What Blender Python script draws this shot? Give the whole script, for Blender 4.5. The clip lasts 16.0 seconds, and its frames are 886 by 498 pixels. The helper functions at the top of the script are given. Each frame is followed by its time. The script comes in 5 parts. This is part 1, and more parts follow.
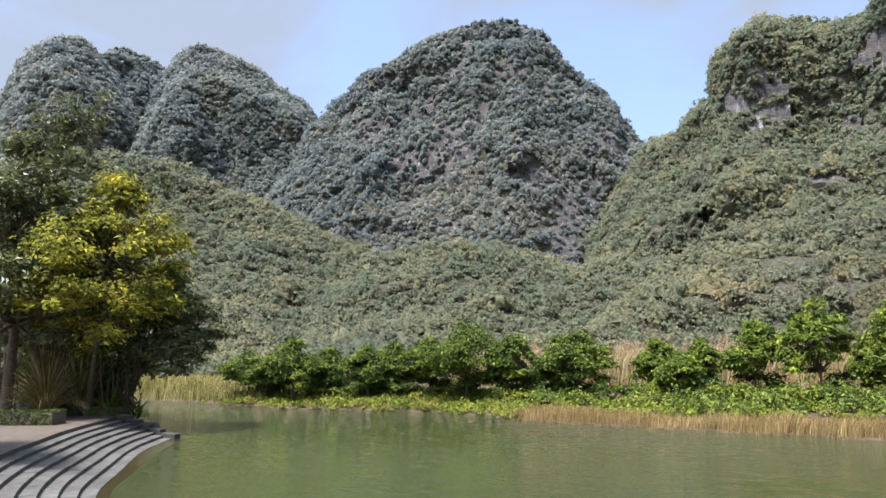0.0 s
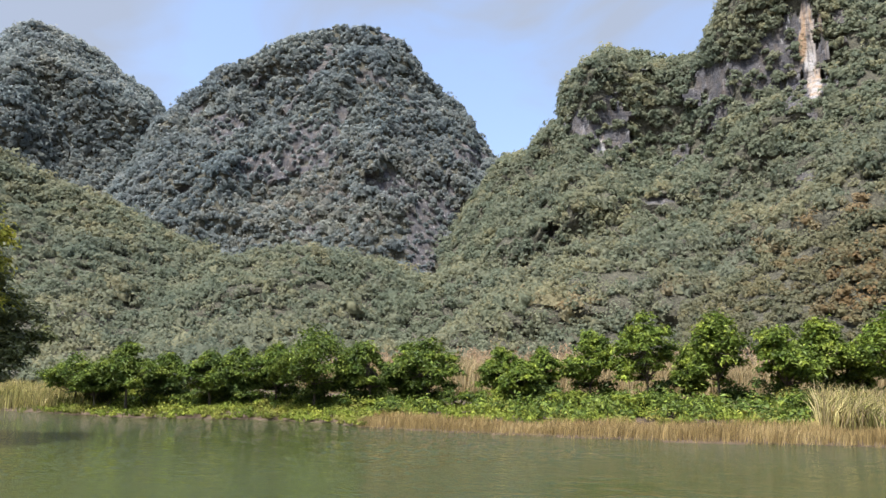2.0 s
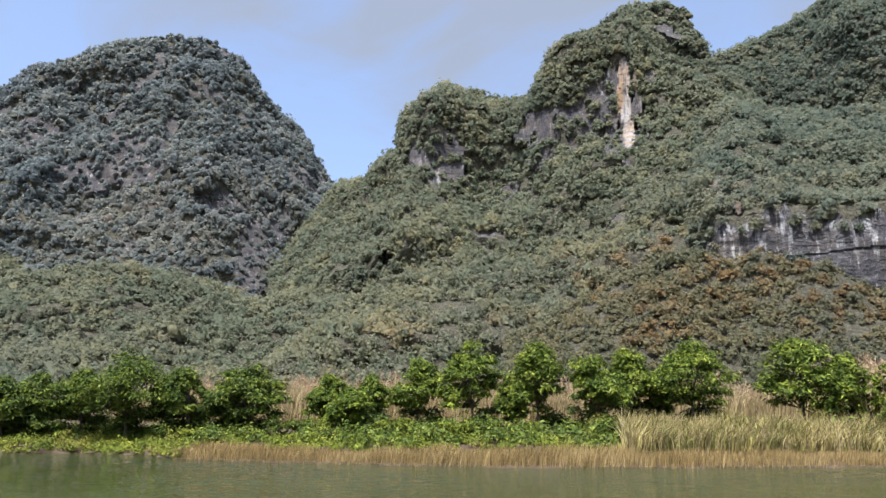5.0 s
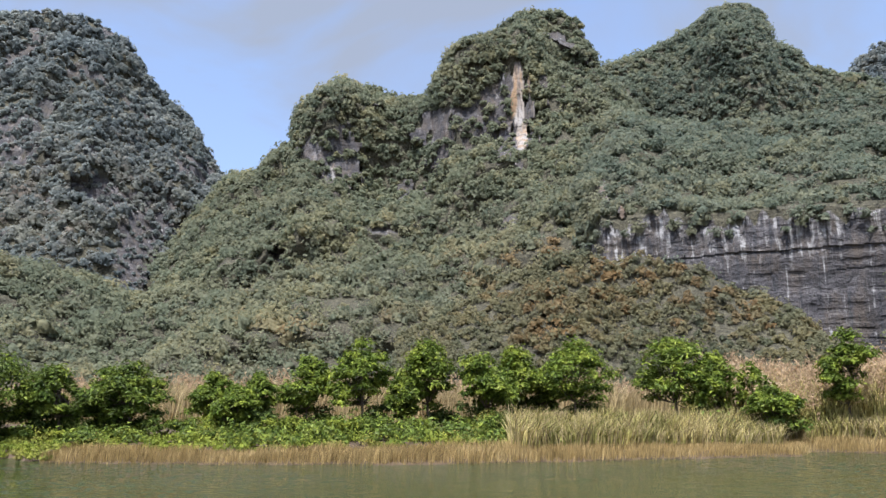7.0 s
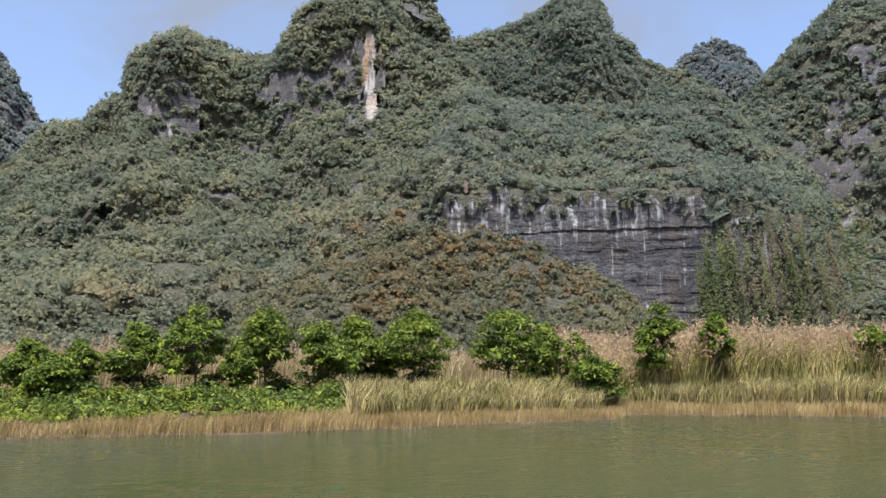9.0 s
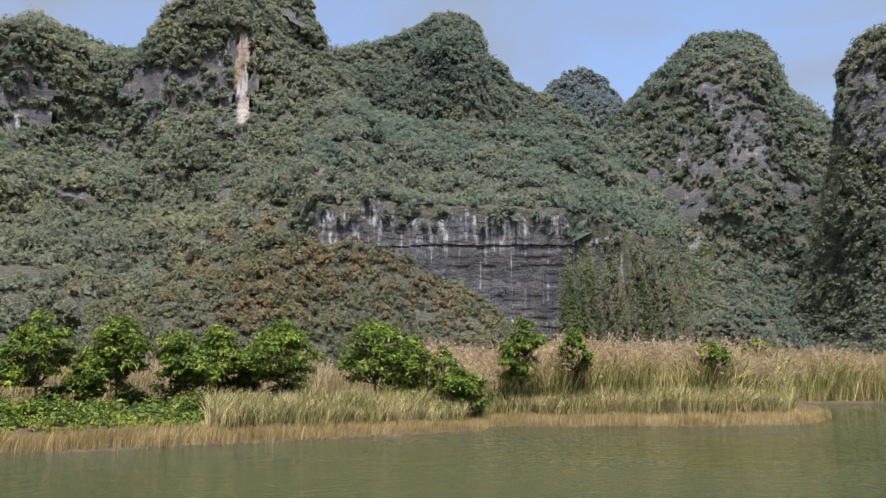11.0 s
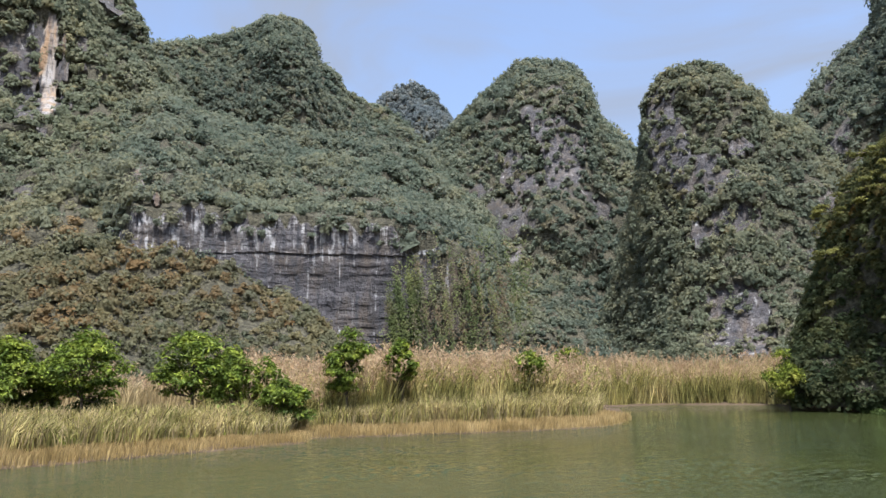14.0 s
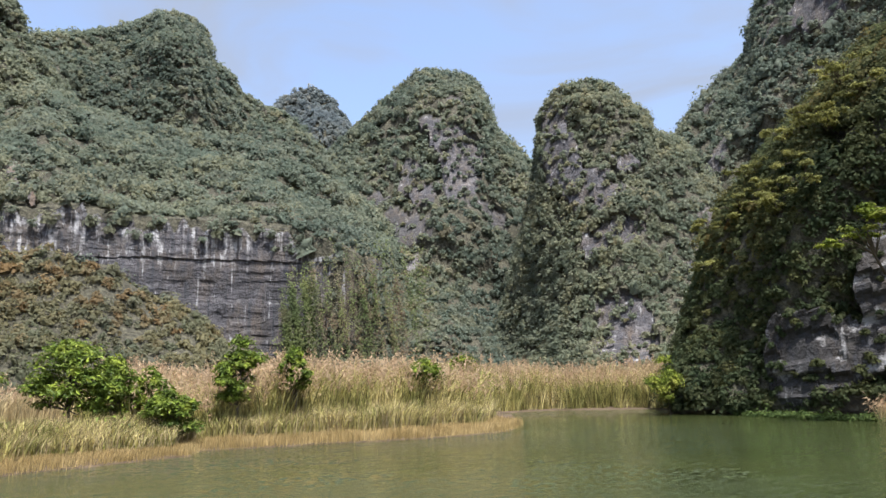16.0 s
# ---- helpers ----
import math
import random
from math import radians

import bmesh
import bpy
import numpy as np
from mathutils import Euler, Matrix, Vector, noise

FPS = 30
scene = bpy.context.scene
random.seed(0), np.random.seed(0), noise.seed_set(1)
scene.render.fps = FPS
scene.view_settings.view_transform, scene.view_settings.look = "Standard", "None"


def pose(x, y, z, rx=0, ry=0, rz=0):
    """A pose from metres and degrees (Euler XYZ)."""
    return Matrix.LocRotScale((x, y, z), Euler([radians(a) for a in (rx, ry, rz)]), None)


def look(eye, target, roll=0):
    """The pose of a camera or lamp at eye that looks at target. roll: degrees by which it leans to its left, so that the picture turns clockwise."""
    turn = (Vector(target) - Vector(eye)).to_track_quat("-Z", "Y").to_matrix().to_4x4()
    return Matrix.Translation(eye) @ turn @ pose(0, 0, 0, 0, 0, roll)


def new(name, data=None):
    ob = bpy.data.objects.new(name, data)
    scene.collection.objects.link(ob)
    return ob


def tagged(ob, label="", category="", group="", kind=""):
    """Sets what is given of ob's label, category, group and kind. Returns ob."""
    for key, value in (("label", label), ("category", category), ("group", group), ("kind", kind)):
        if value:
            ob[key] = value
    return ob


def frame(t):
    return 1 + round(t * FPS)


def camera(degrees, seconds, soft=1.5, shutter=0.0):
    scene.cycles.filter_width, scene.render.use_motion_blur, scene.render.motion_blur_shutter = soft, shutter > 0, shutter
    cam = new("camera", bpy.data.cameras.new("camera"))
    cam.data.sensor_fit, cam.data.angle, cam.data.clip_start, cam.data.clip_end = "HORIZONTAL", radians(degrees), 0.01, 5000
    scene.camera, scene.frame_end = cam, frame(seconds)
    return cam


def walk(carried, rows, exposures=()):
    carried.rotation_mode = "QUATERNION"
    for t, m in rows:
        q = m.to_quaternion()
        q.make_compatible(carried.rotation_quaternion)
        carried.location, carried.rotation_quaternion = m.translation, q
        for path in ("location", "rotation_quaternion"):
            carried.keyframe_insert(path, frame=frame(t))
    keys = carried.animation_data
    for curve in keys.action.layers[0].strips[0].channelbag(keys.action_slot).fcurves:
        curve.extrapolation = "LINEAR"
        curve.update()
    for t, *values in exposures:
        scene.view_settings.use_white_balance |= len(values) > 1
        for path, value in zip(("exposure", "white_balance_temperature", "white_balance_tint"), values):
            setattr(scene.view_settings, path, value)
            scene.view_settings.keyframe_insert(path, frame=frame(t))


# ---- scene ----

# ---------------------------------------------------------------- camera and path
EYE = 3.0
cam = camera(62.04, 16.0)
PATH = [
    (0, -35.33, 8.40, -0.63), (0.5, -32.68, 8.43, -0.43), (1, -29.54, 8.58, -0.20), (1.5, -26.42, 8.63, -0.20),
    (2, -23.86, 8.85, -0.20), (2.5, -21.57, 9.14, -0.22), (3, -19.37, 9.35, -0.22), (3.5, -17.30, 9.69, -0.17),
    (4, -15.31, 10.18, -0.26), (4.5, -13.04, 10.74, -0.21), (7, -2.42, 10.64, -0.43), (7.5, 0.00, 9.87, -0.70),
    (8, 3.09, 9.25, -0.81), (8.5, 6.54, 8.73, -0.67), (9, 9.75, 8.21, -0.27), (11.5, 22.21, 9.44, -0.13),
    (12, 24.61, 9.69, -0.32), (12.5, 26.92, 10.03, -0.59), (13, 29.29, 10.06, -0.62), (13.5, 31.30, 9.92, -0.70),
    (14, 33.30, 9.79, -0.84), (14.5, 35.55, 9.73, -1.22), (15, 37.68, 9.81, -1.55), (15.5, 39.59, 9.98, -1.51),
    (16, 41.41, 10.23, -1.44),
]
walk(cam, [(t, pose(0, 0, EYE, 90 + pitch, 0, -yaw) @ pose(0, 0, 0, 0, 0, roll)) for t, yaw, pitch, roll in PATH], [(0, 1.34, 5860, 12), (2, 1.21, 5860, 12), (4, 1.07, 5820, 13), (7, 1.06, 5760, 13), (9, 0.96, 5720, 13), (11.5, 0.90, 5720, 12), (13, 1.0, 5740, 12), (14.5, 1.11, 5800, 12), (16, 1.22, 5850, 12)])

# ---------------------------------------------------------------- sky and sun
SUN_AZ, SUN_EL = 196.0, 66.0
world = bpy.data.worlds.new("sky")
scene.world = world
world.use_nodes = True
wn, wl = world.node_tree.nodes, world.node_tree.links
bg = wn["Background"]
sky = wn.new("ShaderNodeTexSky")
sky.sky_type = "NISHITA"
sky.sun_disc = False
sky.sun_elevation, sky.sun_rotation = radians(SUN_EL), radians(SUN_AZ)
sky.air_density, sky.dust_density, sky.ozone_density = 1.0, 3.0, 1.5
bg.inputs["Strength"].default_value = 0.15
# thin high cloud
co = wn.new("ShaderNodeTexCoord")
mp = wn.new("ShaderNodeMapping")
mp.inputs["Scale"].default_value = (1.6, 1.2, 3.0)
mp.inputs["Rotation"].default_value = (0.2, 0.3, 0.6)
wl.new(co.outputs["Generated"], mp.inputs["Vector"])
cn = wn.new("ShaderNodeTexNoise")
cn.inputs["Scale"].default_value, cn.inputs["Detail"].default_value, cn.inputs["Distortion"].default_value = 1.9, 6.0, 0.8
wl.new(mp.outputs[0], cn.inputs["Vector"])
cr = wn.new("ShaderNodeValToRGB")
cr.color_ramp.elements[0].position, cr.color_ramp.elements[0].color = 0.42, (0.36, 0.36, 0.36, 1)
cr.color_ramp.elements[1].position, cr.color_ramp.elements[1].color = 0.62, (0.92, 0.92, 0.92, 1)
wl.new(cn.outputs["Fac"], cr.inputs["Fac"])
cm = wn.new("ShaderNodeMix")
cm.data_type = "RGBA"
wl.new(cr.outputs["Color"], cm.inputs[0])
wl.new(sky.outputs[0], cm.inputs[6])
cm.inputs[7].default_value = (1.46, 1.56, 1.72, 1)
wl.new(cm.outputs[2], bg.inputs["Color"])
sun_data = bpy.data.lights.new("sun", "SUN")
sun_data.energy, sun_data.angle, sun_data.color = 3.75, radians(4.0), (1.0, 0.95, 0.87)
sun = new("sun", sun_data)
_a, _e = radians(SUN_AZ), radians(SUN_EL)
sun.matrix_world = look((200 * math.sin(_a) * math.cos(_e), 200 * math.cos(_a) * math.cos(_e), 200 * math.sin(_e)), (0, 0, 0))

# ---------------------------------------------------------------- materials
def nodes_of(name):
    m = bpy.data.materials.new(name)
    m.use_nodes = True
    nt = m.node_tree
    return m, nt.nodes, nt.links, nt.nodes["Principled BSDF"]


def ramp(nodes, links, fac, stops):
    r = nodes.new("ShaderNodeValToRGB")
    els = r.color_ramp.elements
    while len(els) < len(stops):
        els.new(0.5)
    for el, (p, c) in zip(els, stops):
        el.position = p
        el.color = (*c, 1) if len(c) == 3 else c
    links.new(fac, r.inputs["Fac"])
    return r.outputs["Color"]


def noise_node(nodes, links, vec, scale, detail=3.0, rough=0.55):
    n = nodes.new("ShaderNodeTexNoise")
    n.inputs["Scale"].default_value, n.inputs["Detail"].default_value, n.inputs["Roughness"].default_value = scale, detail, rough
    links.new(vec, n.inputs["Vector"])
    return n.outputs["Fac"]


def stretched(nodes, links, vec, sx, sy, sz):
    n = nodes.new("ShaderNodeMapping")
    n.inputs["Scale"].default_value = (sx, sy, sz)
    links.new(vec, n.inputs["Vector"])
    return n.outputs["Vector"]


def mixed(nodes, links, fac, a, b, blend="MIX"):
    n = nodes.new("ShaderNodeMix")
    n.data_type, n.blend_type = "RGBA", blend
    for sock, val in ((n.inputs[0], fac), (n.inputs[6], a), (n.inputs[7], b)):
        if isinstance(val, (int, float)):
            sock.default_value = val
        elif isinstance(val, tuple):
            sock.default_value = (*val, 1)
        else:
            links.new(val, sock)
    return n.outputs[2]


def position(nodes):
    return nodes.new("ShaderNodeNewGeometry")


def foliage(name, dark, mid, light, dry=None, dry_at=0.6, patch=0.03, clump=0.25, glow=0.25, rough=0.65, bright=0.35, gloss=0.12, fluff=0.0, kinds=None):
    """Leaves: a hue that drifts from plant to plant, leaf to leaf, with light let through."""
    m, n, l, b = nodes_of(name)
    g = position(n)
    big = noise_node(n, l, g.outputs["Position"], patch, 3)
    small = noise_node(n, l, g.outputs["Position"], clump, 2)
    if kinds:
        at = n.new("ShaderNodeAttribute")
        at.attribute_name = "plant"
        base = ramp(n, l, at.outputs["Fac"], kinds)
    else:
        base = ramp(n, l, small, [(0.30, dark), (0.52, mid), (0.72, light)])
    if dry:
        f = ramp(n, l, big, [(dry_at - 0.08, (0, 0, 0)), (dry_at + 0.10, (1, 1, 1))])
        base = mixed(n, l, f, base, dry)
    if fluff:
        tuft = noise_node(n, l, g.outputs["Position"], fluff, 5, 0.72)
        base = mixed(n, l, 1.0, base, ramp(n, l, tuft, [(0.36, (0.88, 0.89, 0.90)), (0.64, (1.12, 1.11, 1.10))]), "MULTIPLY")
        bp = n.new("ShaderNodeBump")
        bp.inputs["Strength"].default_value, bp.inputs["Distance"].default_value = 1.0, 0.5 / fluff
        l.new(tuft, bp.inputs["Height"])
        l.new(bp.outputs[0], b.inputs["Normal"])
        drift = noise_node(n, l, g.outputs["Position"], patch * 0.8, 2)
        base = mixed(n, l, 1.0, base, ramp(n, l, drift, [(0.32, (0.84, 0.87, 0.90)), (0.68, (1.14, 1.11, 1.03))]), "MULTIPLY")
    val = n.new("ShaderNodeMapRange")
    l.new(g.outputs["Random Per Island"], val.inputs[0])
    val.inputs["To Min"].default_value, val.inputs["To Max"].default_value = 1 - bright, 1 + bright
    hsv = n.new("ShaderNodeHueSaturation")
    l.new(base, hsv.inputs["Color"])
    l.new(val.outputs[0], hsv.inputs["Value"])
    l.new(hsv.outputs[0], b.inputs["Base Color"])
    b.inputs["Roughness"].default_value = rough
    b.inputs["Specular IOR Level"].default_value = gloss
    tr = n.new("ShaderNodeBsdfTranslucent")
    l.new(hsv.outputs[0], tr.inputs["Color"])
    mx = n.new("ShaderNodeMixShader")
    mx.inputs[0].default_value = glow
    l.new(b.outputs[0], mx.inputs[1])
    l.new(tr.outputs[0], mx.inputs[2])
    l.new(mx.outputs[0], n["Material Output"].inputs["Surface"])
    return m


def rock_and_soil(name, green=(0.135, 0.122, 0.074), tone=(0.102, 0.094, 0.096), chalk=0.42, bedding=0.55, patchy=0.08):
    """Limestone with bedding, drip streaks and rust stains where it is bare, undergrowth elsewhere."""
    m, n, l, b = nodes_of(name)
    g = position(n)
    p = g.outputs["Position"]
    at = n.new("ShaderNodeAttribute")
    at.attribute_name = "bare"
    st = n.new("ShaderNodeAttribute")
    st.attribute_name = "stain"
    streak = noise_node(n, l, stretched(n, l, p, 1.3, 1.3, 0.05), 1.0, 5, 0.6)
    bed = noise_node(n, l, stretched(n, l, p, 0.11, 0.11, bedding), 1.0, 4, 0.6)
    grain = noise_node(n, l, p, 1.6, 6, 0.65)
    blot = noise_node(n, l, p, 0.16, 4, 0.6)
    dark = tuple(c * 0.32 for c in tone)
    base = ramp(n, l, blot, [(0.30, dark), (0.55, tone), (0.75, tuple(c * 1.25 for c in tone))])
    base = mixed(n, l, ramp(n, l, bed, [(0.30, (0.55, 0.55, 0.55)), (0.42, (1, 1, 1)), (0.49, (1, 1, 1)), (0.505, (0.15, 0.15, 0.15)), (0.52, (1, 1, 1)), (0.60, (1, 1, 1)), (0.615, (0.3, 0.3, 0.3)), (0.63, (1, 1, 1))]), dark, base)
    base = mixed(n, l, ramp(n, l, grain, [(0.3, (0, 0, 0)), (0.62, (1, 1, 1))]), mixed(n, l, 0.45, base, dark), base)
    dr = n.new("ShaderNodeAttribute")
    dr.attribute_name = "drip"
    wet = n.new("ShaderNodeMath")
    wet.operation = "MULTIPLY_ADD"
    l.new(dr.outputs["Fac"], wet.inputs[0])
    wet.inputs[1].default_value = 0.13
    l.new(streak, wet.inputs[2])
    fleck = ramp(n, l, noise_node(n, l, stretched(n, l, p, 0.5, 0.5, 0.35), 1.0, 4, 0.6), [(0.42, (0.15, 0.15, 0.15)), (0.58, (1, 1, 1))])
    pale = mixed(n, l, 1.0, ramp(n, l, wet.outputs[0], [(0.59, (0, 0, 0)), (0.68, (0.85, 0.85, 0.85))]), fleck, "MULTIPLY")
    film = ramp(n, l, noise_node(n, l, stretched(n, l, p, 0.3, 0.3, 0.14), 1.0, 5, 0.7), [(0.45, (0, 0, 0)), (0.62, (0.7, 0.7, 0.7))])
    base = mixed(n, l, film, base, (tone[0] * 1.05, tone[1] * 0.88, tone[2] * 0.62))
    joint = ramp(n, l, noise_node(n, l, stretched(n, l, p, 0.55, 0.55, 0.03), 1.0, 3, 0.6), [(0.485, (0, 0, 0)), (0.5, (0.8, 0.8, 0.8)), (0.515, (0, 0, 0))])
    base = mixed(n, l, joint, base, dark)
    base = mixed(n, l, pale, base, (chalk, chalk * 0.97, chalk * 0.93))
    black = ramp(n, l, streak, [(0.36, (0.85, 0.85, 0.85)), (0.47, (0, 0, 0))])
    base = mixed(n, l, black, base, (0.045, 0.045, 0.05))
    if patchy:
        spot = ramp(n, l, noise_node(n, l, stretched(n, l, p, 0.45, 0.45, 0.6), 1.0, 5, 0.65), [(0.56, (0, 0, 0)), (0.64, (patchy, patchy, patchy))])
        base = mixed(n, l, spot, base, (chalk * 1.2, chalk * 1.15, chalk * 1.08))
    rust = ramp(n, l, noise_node(n, l, stretched(n, l, p, 0.35, 0.35, 0.06), 1.0, 4), [(0.36, (0.40, 0.38, 0.36)), (0.50, (0.36, 0.30, 0.24)), (0.60, (0.33, 0.215, 0.12))])
    rust = mixed(n, l, ramp(n, l, streak, [(0.40, (0.75, 0.75, 0.75)), (0.50, (0, 0, 0))]), rust, (0.13, 0.11, 0.10))
    base = mixed(n, l, st.outputs["Fac"], base, rust)
    soil = ramp(n, l, noise_node(n, l, p, 1.8, 6, 0.75), [(0.36, tuple(c * 0.22 for c in green)), (0.50, tuple(c * 0.5 for c in green)), (0.64, tuple(c * 0.95 for c in green))])
    col = mixed(n, l, at.outputs["Fac"], soil, base)
    l.new(col, b.inputs["Base Color"])
    b.inputs["Roughness"].default_value = 0.9
    bump = n.new("ShaderNodeBump")
    bump.inputs["Strength"].default_value, bump.inputs["Distance"].default_value = 0.9, 0.6
    mixh = n.new("ShaderNodeMath")
    mixh.operation = "ADD"
    l.new(grain, mixh.inputs[0])
    l.new(bed, mixh.inputs[1])
    l.new(mixh.outputs[0], bump.inputs["Height"])
    l.new(bump.outputs[0], b.inputs["Normal"])
    return m


def plain(name, stops, scale=3.0, rough=0.85, bump=0.3, detail=6, island=0.0):
    m, n, l, b = nodes_of(name)
    g = position(n)
    a = noise_node(n, l, g.outputs["Position"], scale, detail, 0.6)
    c = noise_node(n, l, g.outputs["Position"], scale * 0.13, 3)
    col = ramp(n, l, a, stops)
    col = mixed(n, l, ramp(n, l, c, [(0.35, (0.25, 0.25, 0.25)), (0.65, (0, 0, 0))]), col, tuple(x * 0.45 for x in stops[0][1]))
    if island:
        oi = n.new("ShaderNodeObjectInfo")
        val = n.new("ShaderNodeMapRange")
        l.new(oi.outputs["Random"], val.inputs[0])
        val.inputs["To Min"].default_value, val.inputs["To Max"].default_value = 1 - island, 1 + island
        hsv = n.new("ShaderNodeHueSaturation")
        l.new(col, hsv.inputs["Color"])
        l.new(val.outputs[0], hsv.inputs["Value"])
        col = hsv.outputs[0]
    l.new(col, b.inputs["Base Color"])
    b.inputs["Roughness"].default_value = rough
    bp = n.new("ShaderNodeBump")
    bp.inputs["Strength"].default_value, bp.inputs["Distance"].default_value = bump, 0.03
    l.new(a, bp.inputs["Height"])
    l.new(bp.outputs[0], b.inputs["Normal"])
    return m


def water_material():
    m, n, l, b = nodes_of("river_water")
    g = position(n)
    p = g.outputs["Position"]
    murk = noise_node(n, l, p, 0.05, 3)
    l.new(ramp(n, l, murk, [(0.35, (0.036, 0.046, 0.014)), (0.65, (0.050, 0.060, 0.019))]), b.inputs["Base Color"])
    b.inputs["Roughness"].default_value = 0.03
    b.inputs["IOR"].default_value = 1.333
    fine = noise_node(n, l, stretched(n, l, p, 2.4, 5.2, 1), 1.0, 5, 0.75)
    wide = noise_node(n, l, stretched(n, l, p, 0.9, 1.6, 1), 1.0, 4, 0.6)
    gust = ramp(n, l, noise_node(n, l, p, 0.06, 2), [(0.40, (0.7, 0.7, 0.7)), (0.60, (3.0, 3.0, 3.0))])
    s = n.new("ShaderNodeMath")
    s.operation = "MULTIPLY_ADD"
    l.new(fine, s.inputs[0])
    l.new(gust, s.inputs[1])
    l.new(wide, s.inputs[2])
    bp = n.new("ShaderNodeBump")
    bp.inputs["Strength"].default_value, bp.inputs["Distance"].default_value = 1.0, 0.02
    chop = ramp(n, l, noise_node(n, l, stretched(n, l, p, 0.8, 1.7, 1), 1.0, 3, 0.6), [(0.54, (0, 0, 0)), (0.72, (1, 1, 1))])
    c = n.new("ShaderNodeMath")
    c.operation = "MULTIPLY_ADD"
    l.new(chop, c.inputs[0])
    c.inputs[1].default_value = 3.0
    l.new(s.outputs[0], c.inputs[2])
    l.new(c.outputs[0], bp.inputs["Height"])
    # small facets that throw back the sky
    tilt = n.new("ShaderNodeTexNoise")
    tilt.inputs["Scale"].default_value, tilt.inputs["Detail"].default_value = 3.9, 2.0
    l.new(stretched(n, l, p, 1.0, 1.25, 1), tilt.inputs["Vector"])
    off = n.new("ShaderNodeVectorMath")
    off.operation = "MULTIPLY_ADD"
    l.new(tilt.outputs["Color"], off.inputs[0])
    off.inputs[1].default_value, off.inputs[2].default_value = (1.0, 1.0, 0.0), (-0.5, -0.5, 0.0)
    lift = n.new("ShaderNodeVectorMath")
    lift.operation = "SCALE"
    l.new(off.outputs[0], lift.inputs[0])
    l.new(ramp(n, l, noise_node(n, l, p, 0.11, 3, 0.6), [(0.50, (0.25, 0.25, 0.25)), (0.64, (3.0, 3.0, 3.0))]), lift.inputs["Scale"])
    facet = n.new("ShaderNodeVectorMath")
    l.new(lift.outputs[0], facet.inputs[0])
    facet.inputs[1].default_value = (0, 0, 1)
    tidy = n.new("ShaderNodeVectorMath")
    tidy.operation = "NORMALIZE"
    l.new(facet.outputs[0], tidy.inputs[0])
    l.new(tidy.outputs[0], bp.inputs["Normal"])
    l.new(bp.outputs[0], b.inputs["Normal"])
    return m


M_WATER = water_material()
M_SOIL = plain("bank_soil", [(0.3, (0.075, 0.048, 0.026)), (0.7, (0.135, 0.092, 0.052))], 1.5)
M_ROCK = rock_and_soil("limestone_slope")
# Darker copy of the limestone: shade below the bluff's overhangs put into the colour.
M_ROCK_SHADED = rock_and_soil("shaded_limestone", tone=(0.040, 0.037, 0.035), chalk=0.31, bedding=0.9, patchy=0.75)
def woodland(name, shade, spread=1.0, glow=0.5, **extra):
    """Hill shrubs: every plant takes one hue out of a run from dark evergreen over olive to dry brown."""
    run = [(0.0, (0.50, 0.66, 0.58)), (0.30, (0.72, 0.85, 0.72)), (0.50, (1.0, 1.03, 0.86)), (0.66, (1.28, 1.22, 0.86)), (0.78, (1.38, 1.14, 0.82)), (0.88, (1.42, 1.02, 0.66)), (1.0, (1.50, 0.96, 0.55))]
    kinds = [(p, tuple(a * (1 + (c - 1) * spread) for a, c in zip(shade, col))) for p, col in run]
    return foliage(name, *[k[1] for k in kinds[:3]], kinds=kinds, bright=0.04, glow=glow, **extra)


# Hill greens paler than leaves, bluest on the far one: haze put into the colour.
M_FAR = woodland("hazed_far_forest", (0.284, 0.298, 0.306), 0.46, 0.62, fluff=1.2)
M_SLOPE = woodland("slope_forest", (0.250, 0.250, 0.186), 0.66, fluff=1.6)
M_DRY = woodland("dry_brush", (0.218, 0.204, 0.138), 0.66, patch=0.07, fluff=2.0)
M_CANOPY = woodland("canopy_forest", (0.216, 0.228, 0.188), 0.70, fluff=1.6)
# About half the slope shrubs' tone: the bluff's shade put into the leaves.
M_CLIFF_LEAF = woodland("shaded_cliff_shrubs", (0.112, 0.118, 0.062), 1.0, patch=0.1, fluff=3.5)
M_VINE = foliage("creepers", (0.085, 0.11, 0.042), (0.14, 0.165, 0.06), (0.20, 0.215, 0.08), (0.20, 0.175, 0.09), 0.60, patch=0.2, clump=0.3, fluff=2.0)
M_VINE_DRY = foliage("dry_creepers", (0.095, 0.10, 0.06), (0.15, 0.145, 0.085), (0.21, 0.19, 0.115), (0.22, 0.165, 0.105), 0.5, patch=0.2, clump=0.3)
# Brightened olive: sunlight on the bluff's crest put into the leaf colour.
M_OLIVE = foliage("sunlit_olive_shrubs", (0.13, 0.135, 0.045), (0.23, 0.225, 0.07), (0.36, 0.34, 0.105), clump=0.6, glow=0.35, bright=0.4)
M_TREE = foliage("riverside_leaves", (0.07, 0.11, 0.016), (0.145, 0.192, 0.026), (0.32, 0.36, 0.05), clump=1.3, glow=0.28, rough=0.5, bright=0.55, gloss=0.2)
M_TREE_DARK = foliage("dark_leaves", (0.06, 0.096, 0.017), (0.12, 0.162, 0.026), (0.25, 0.29, 0.042), clump=1.3, glow=0.28, rough=0.5, bright=0.55, gloss=0.2)
# Leaves darkened as shade under crowns and bluff; the dark hedges share them.
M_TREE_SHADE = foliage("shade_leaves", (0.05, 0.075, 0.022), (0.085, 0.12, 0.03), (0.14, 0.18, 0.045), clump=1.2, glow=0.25)
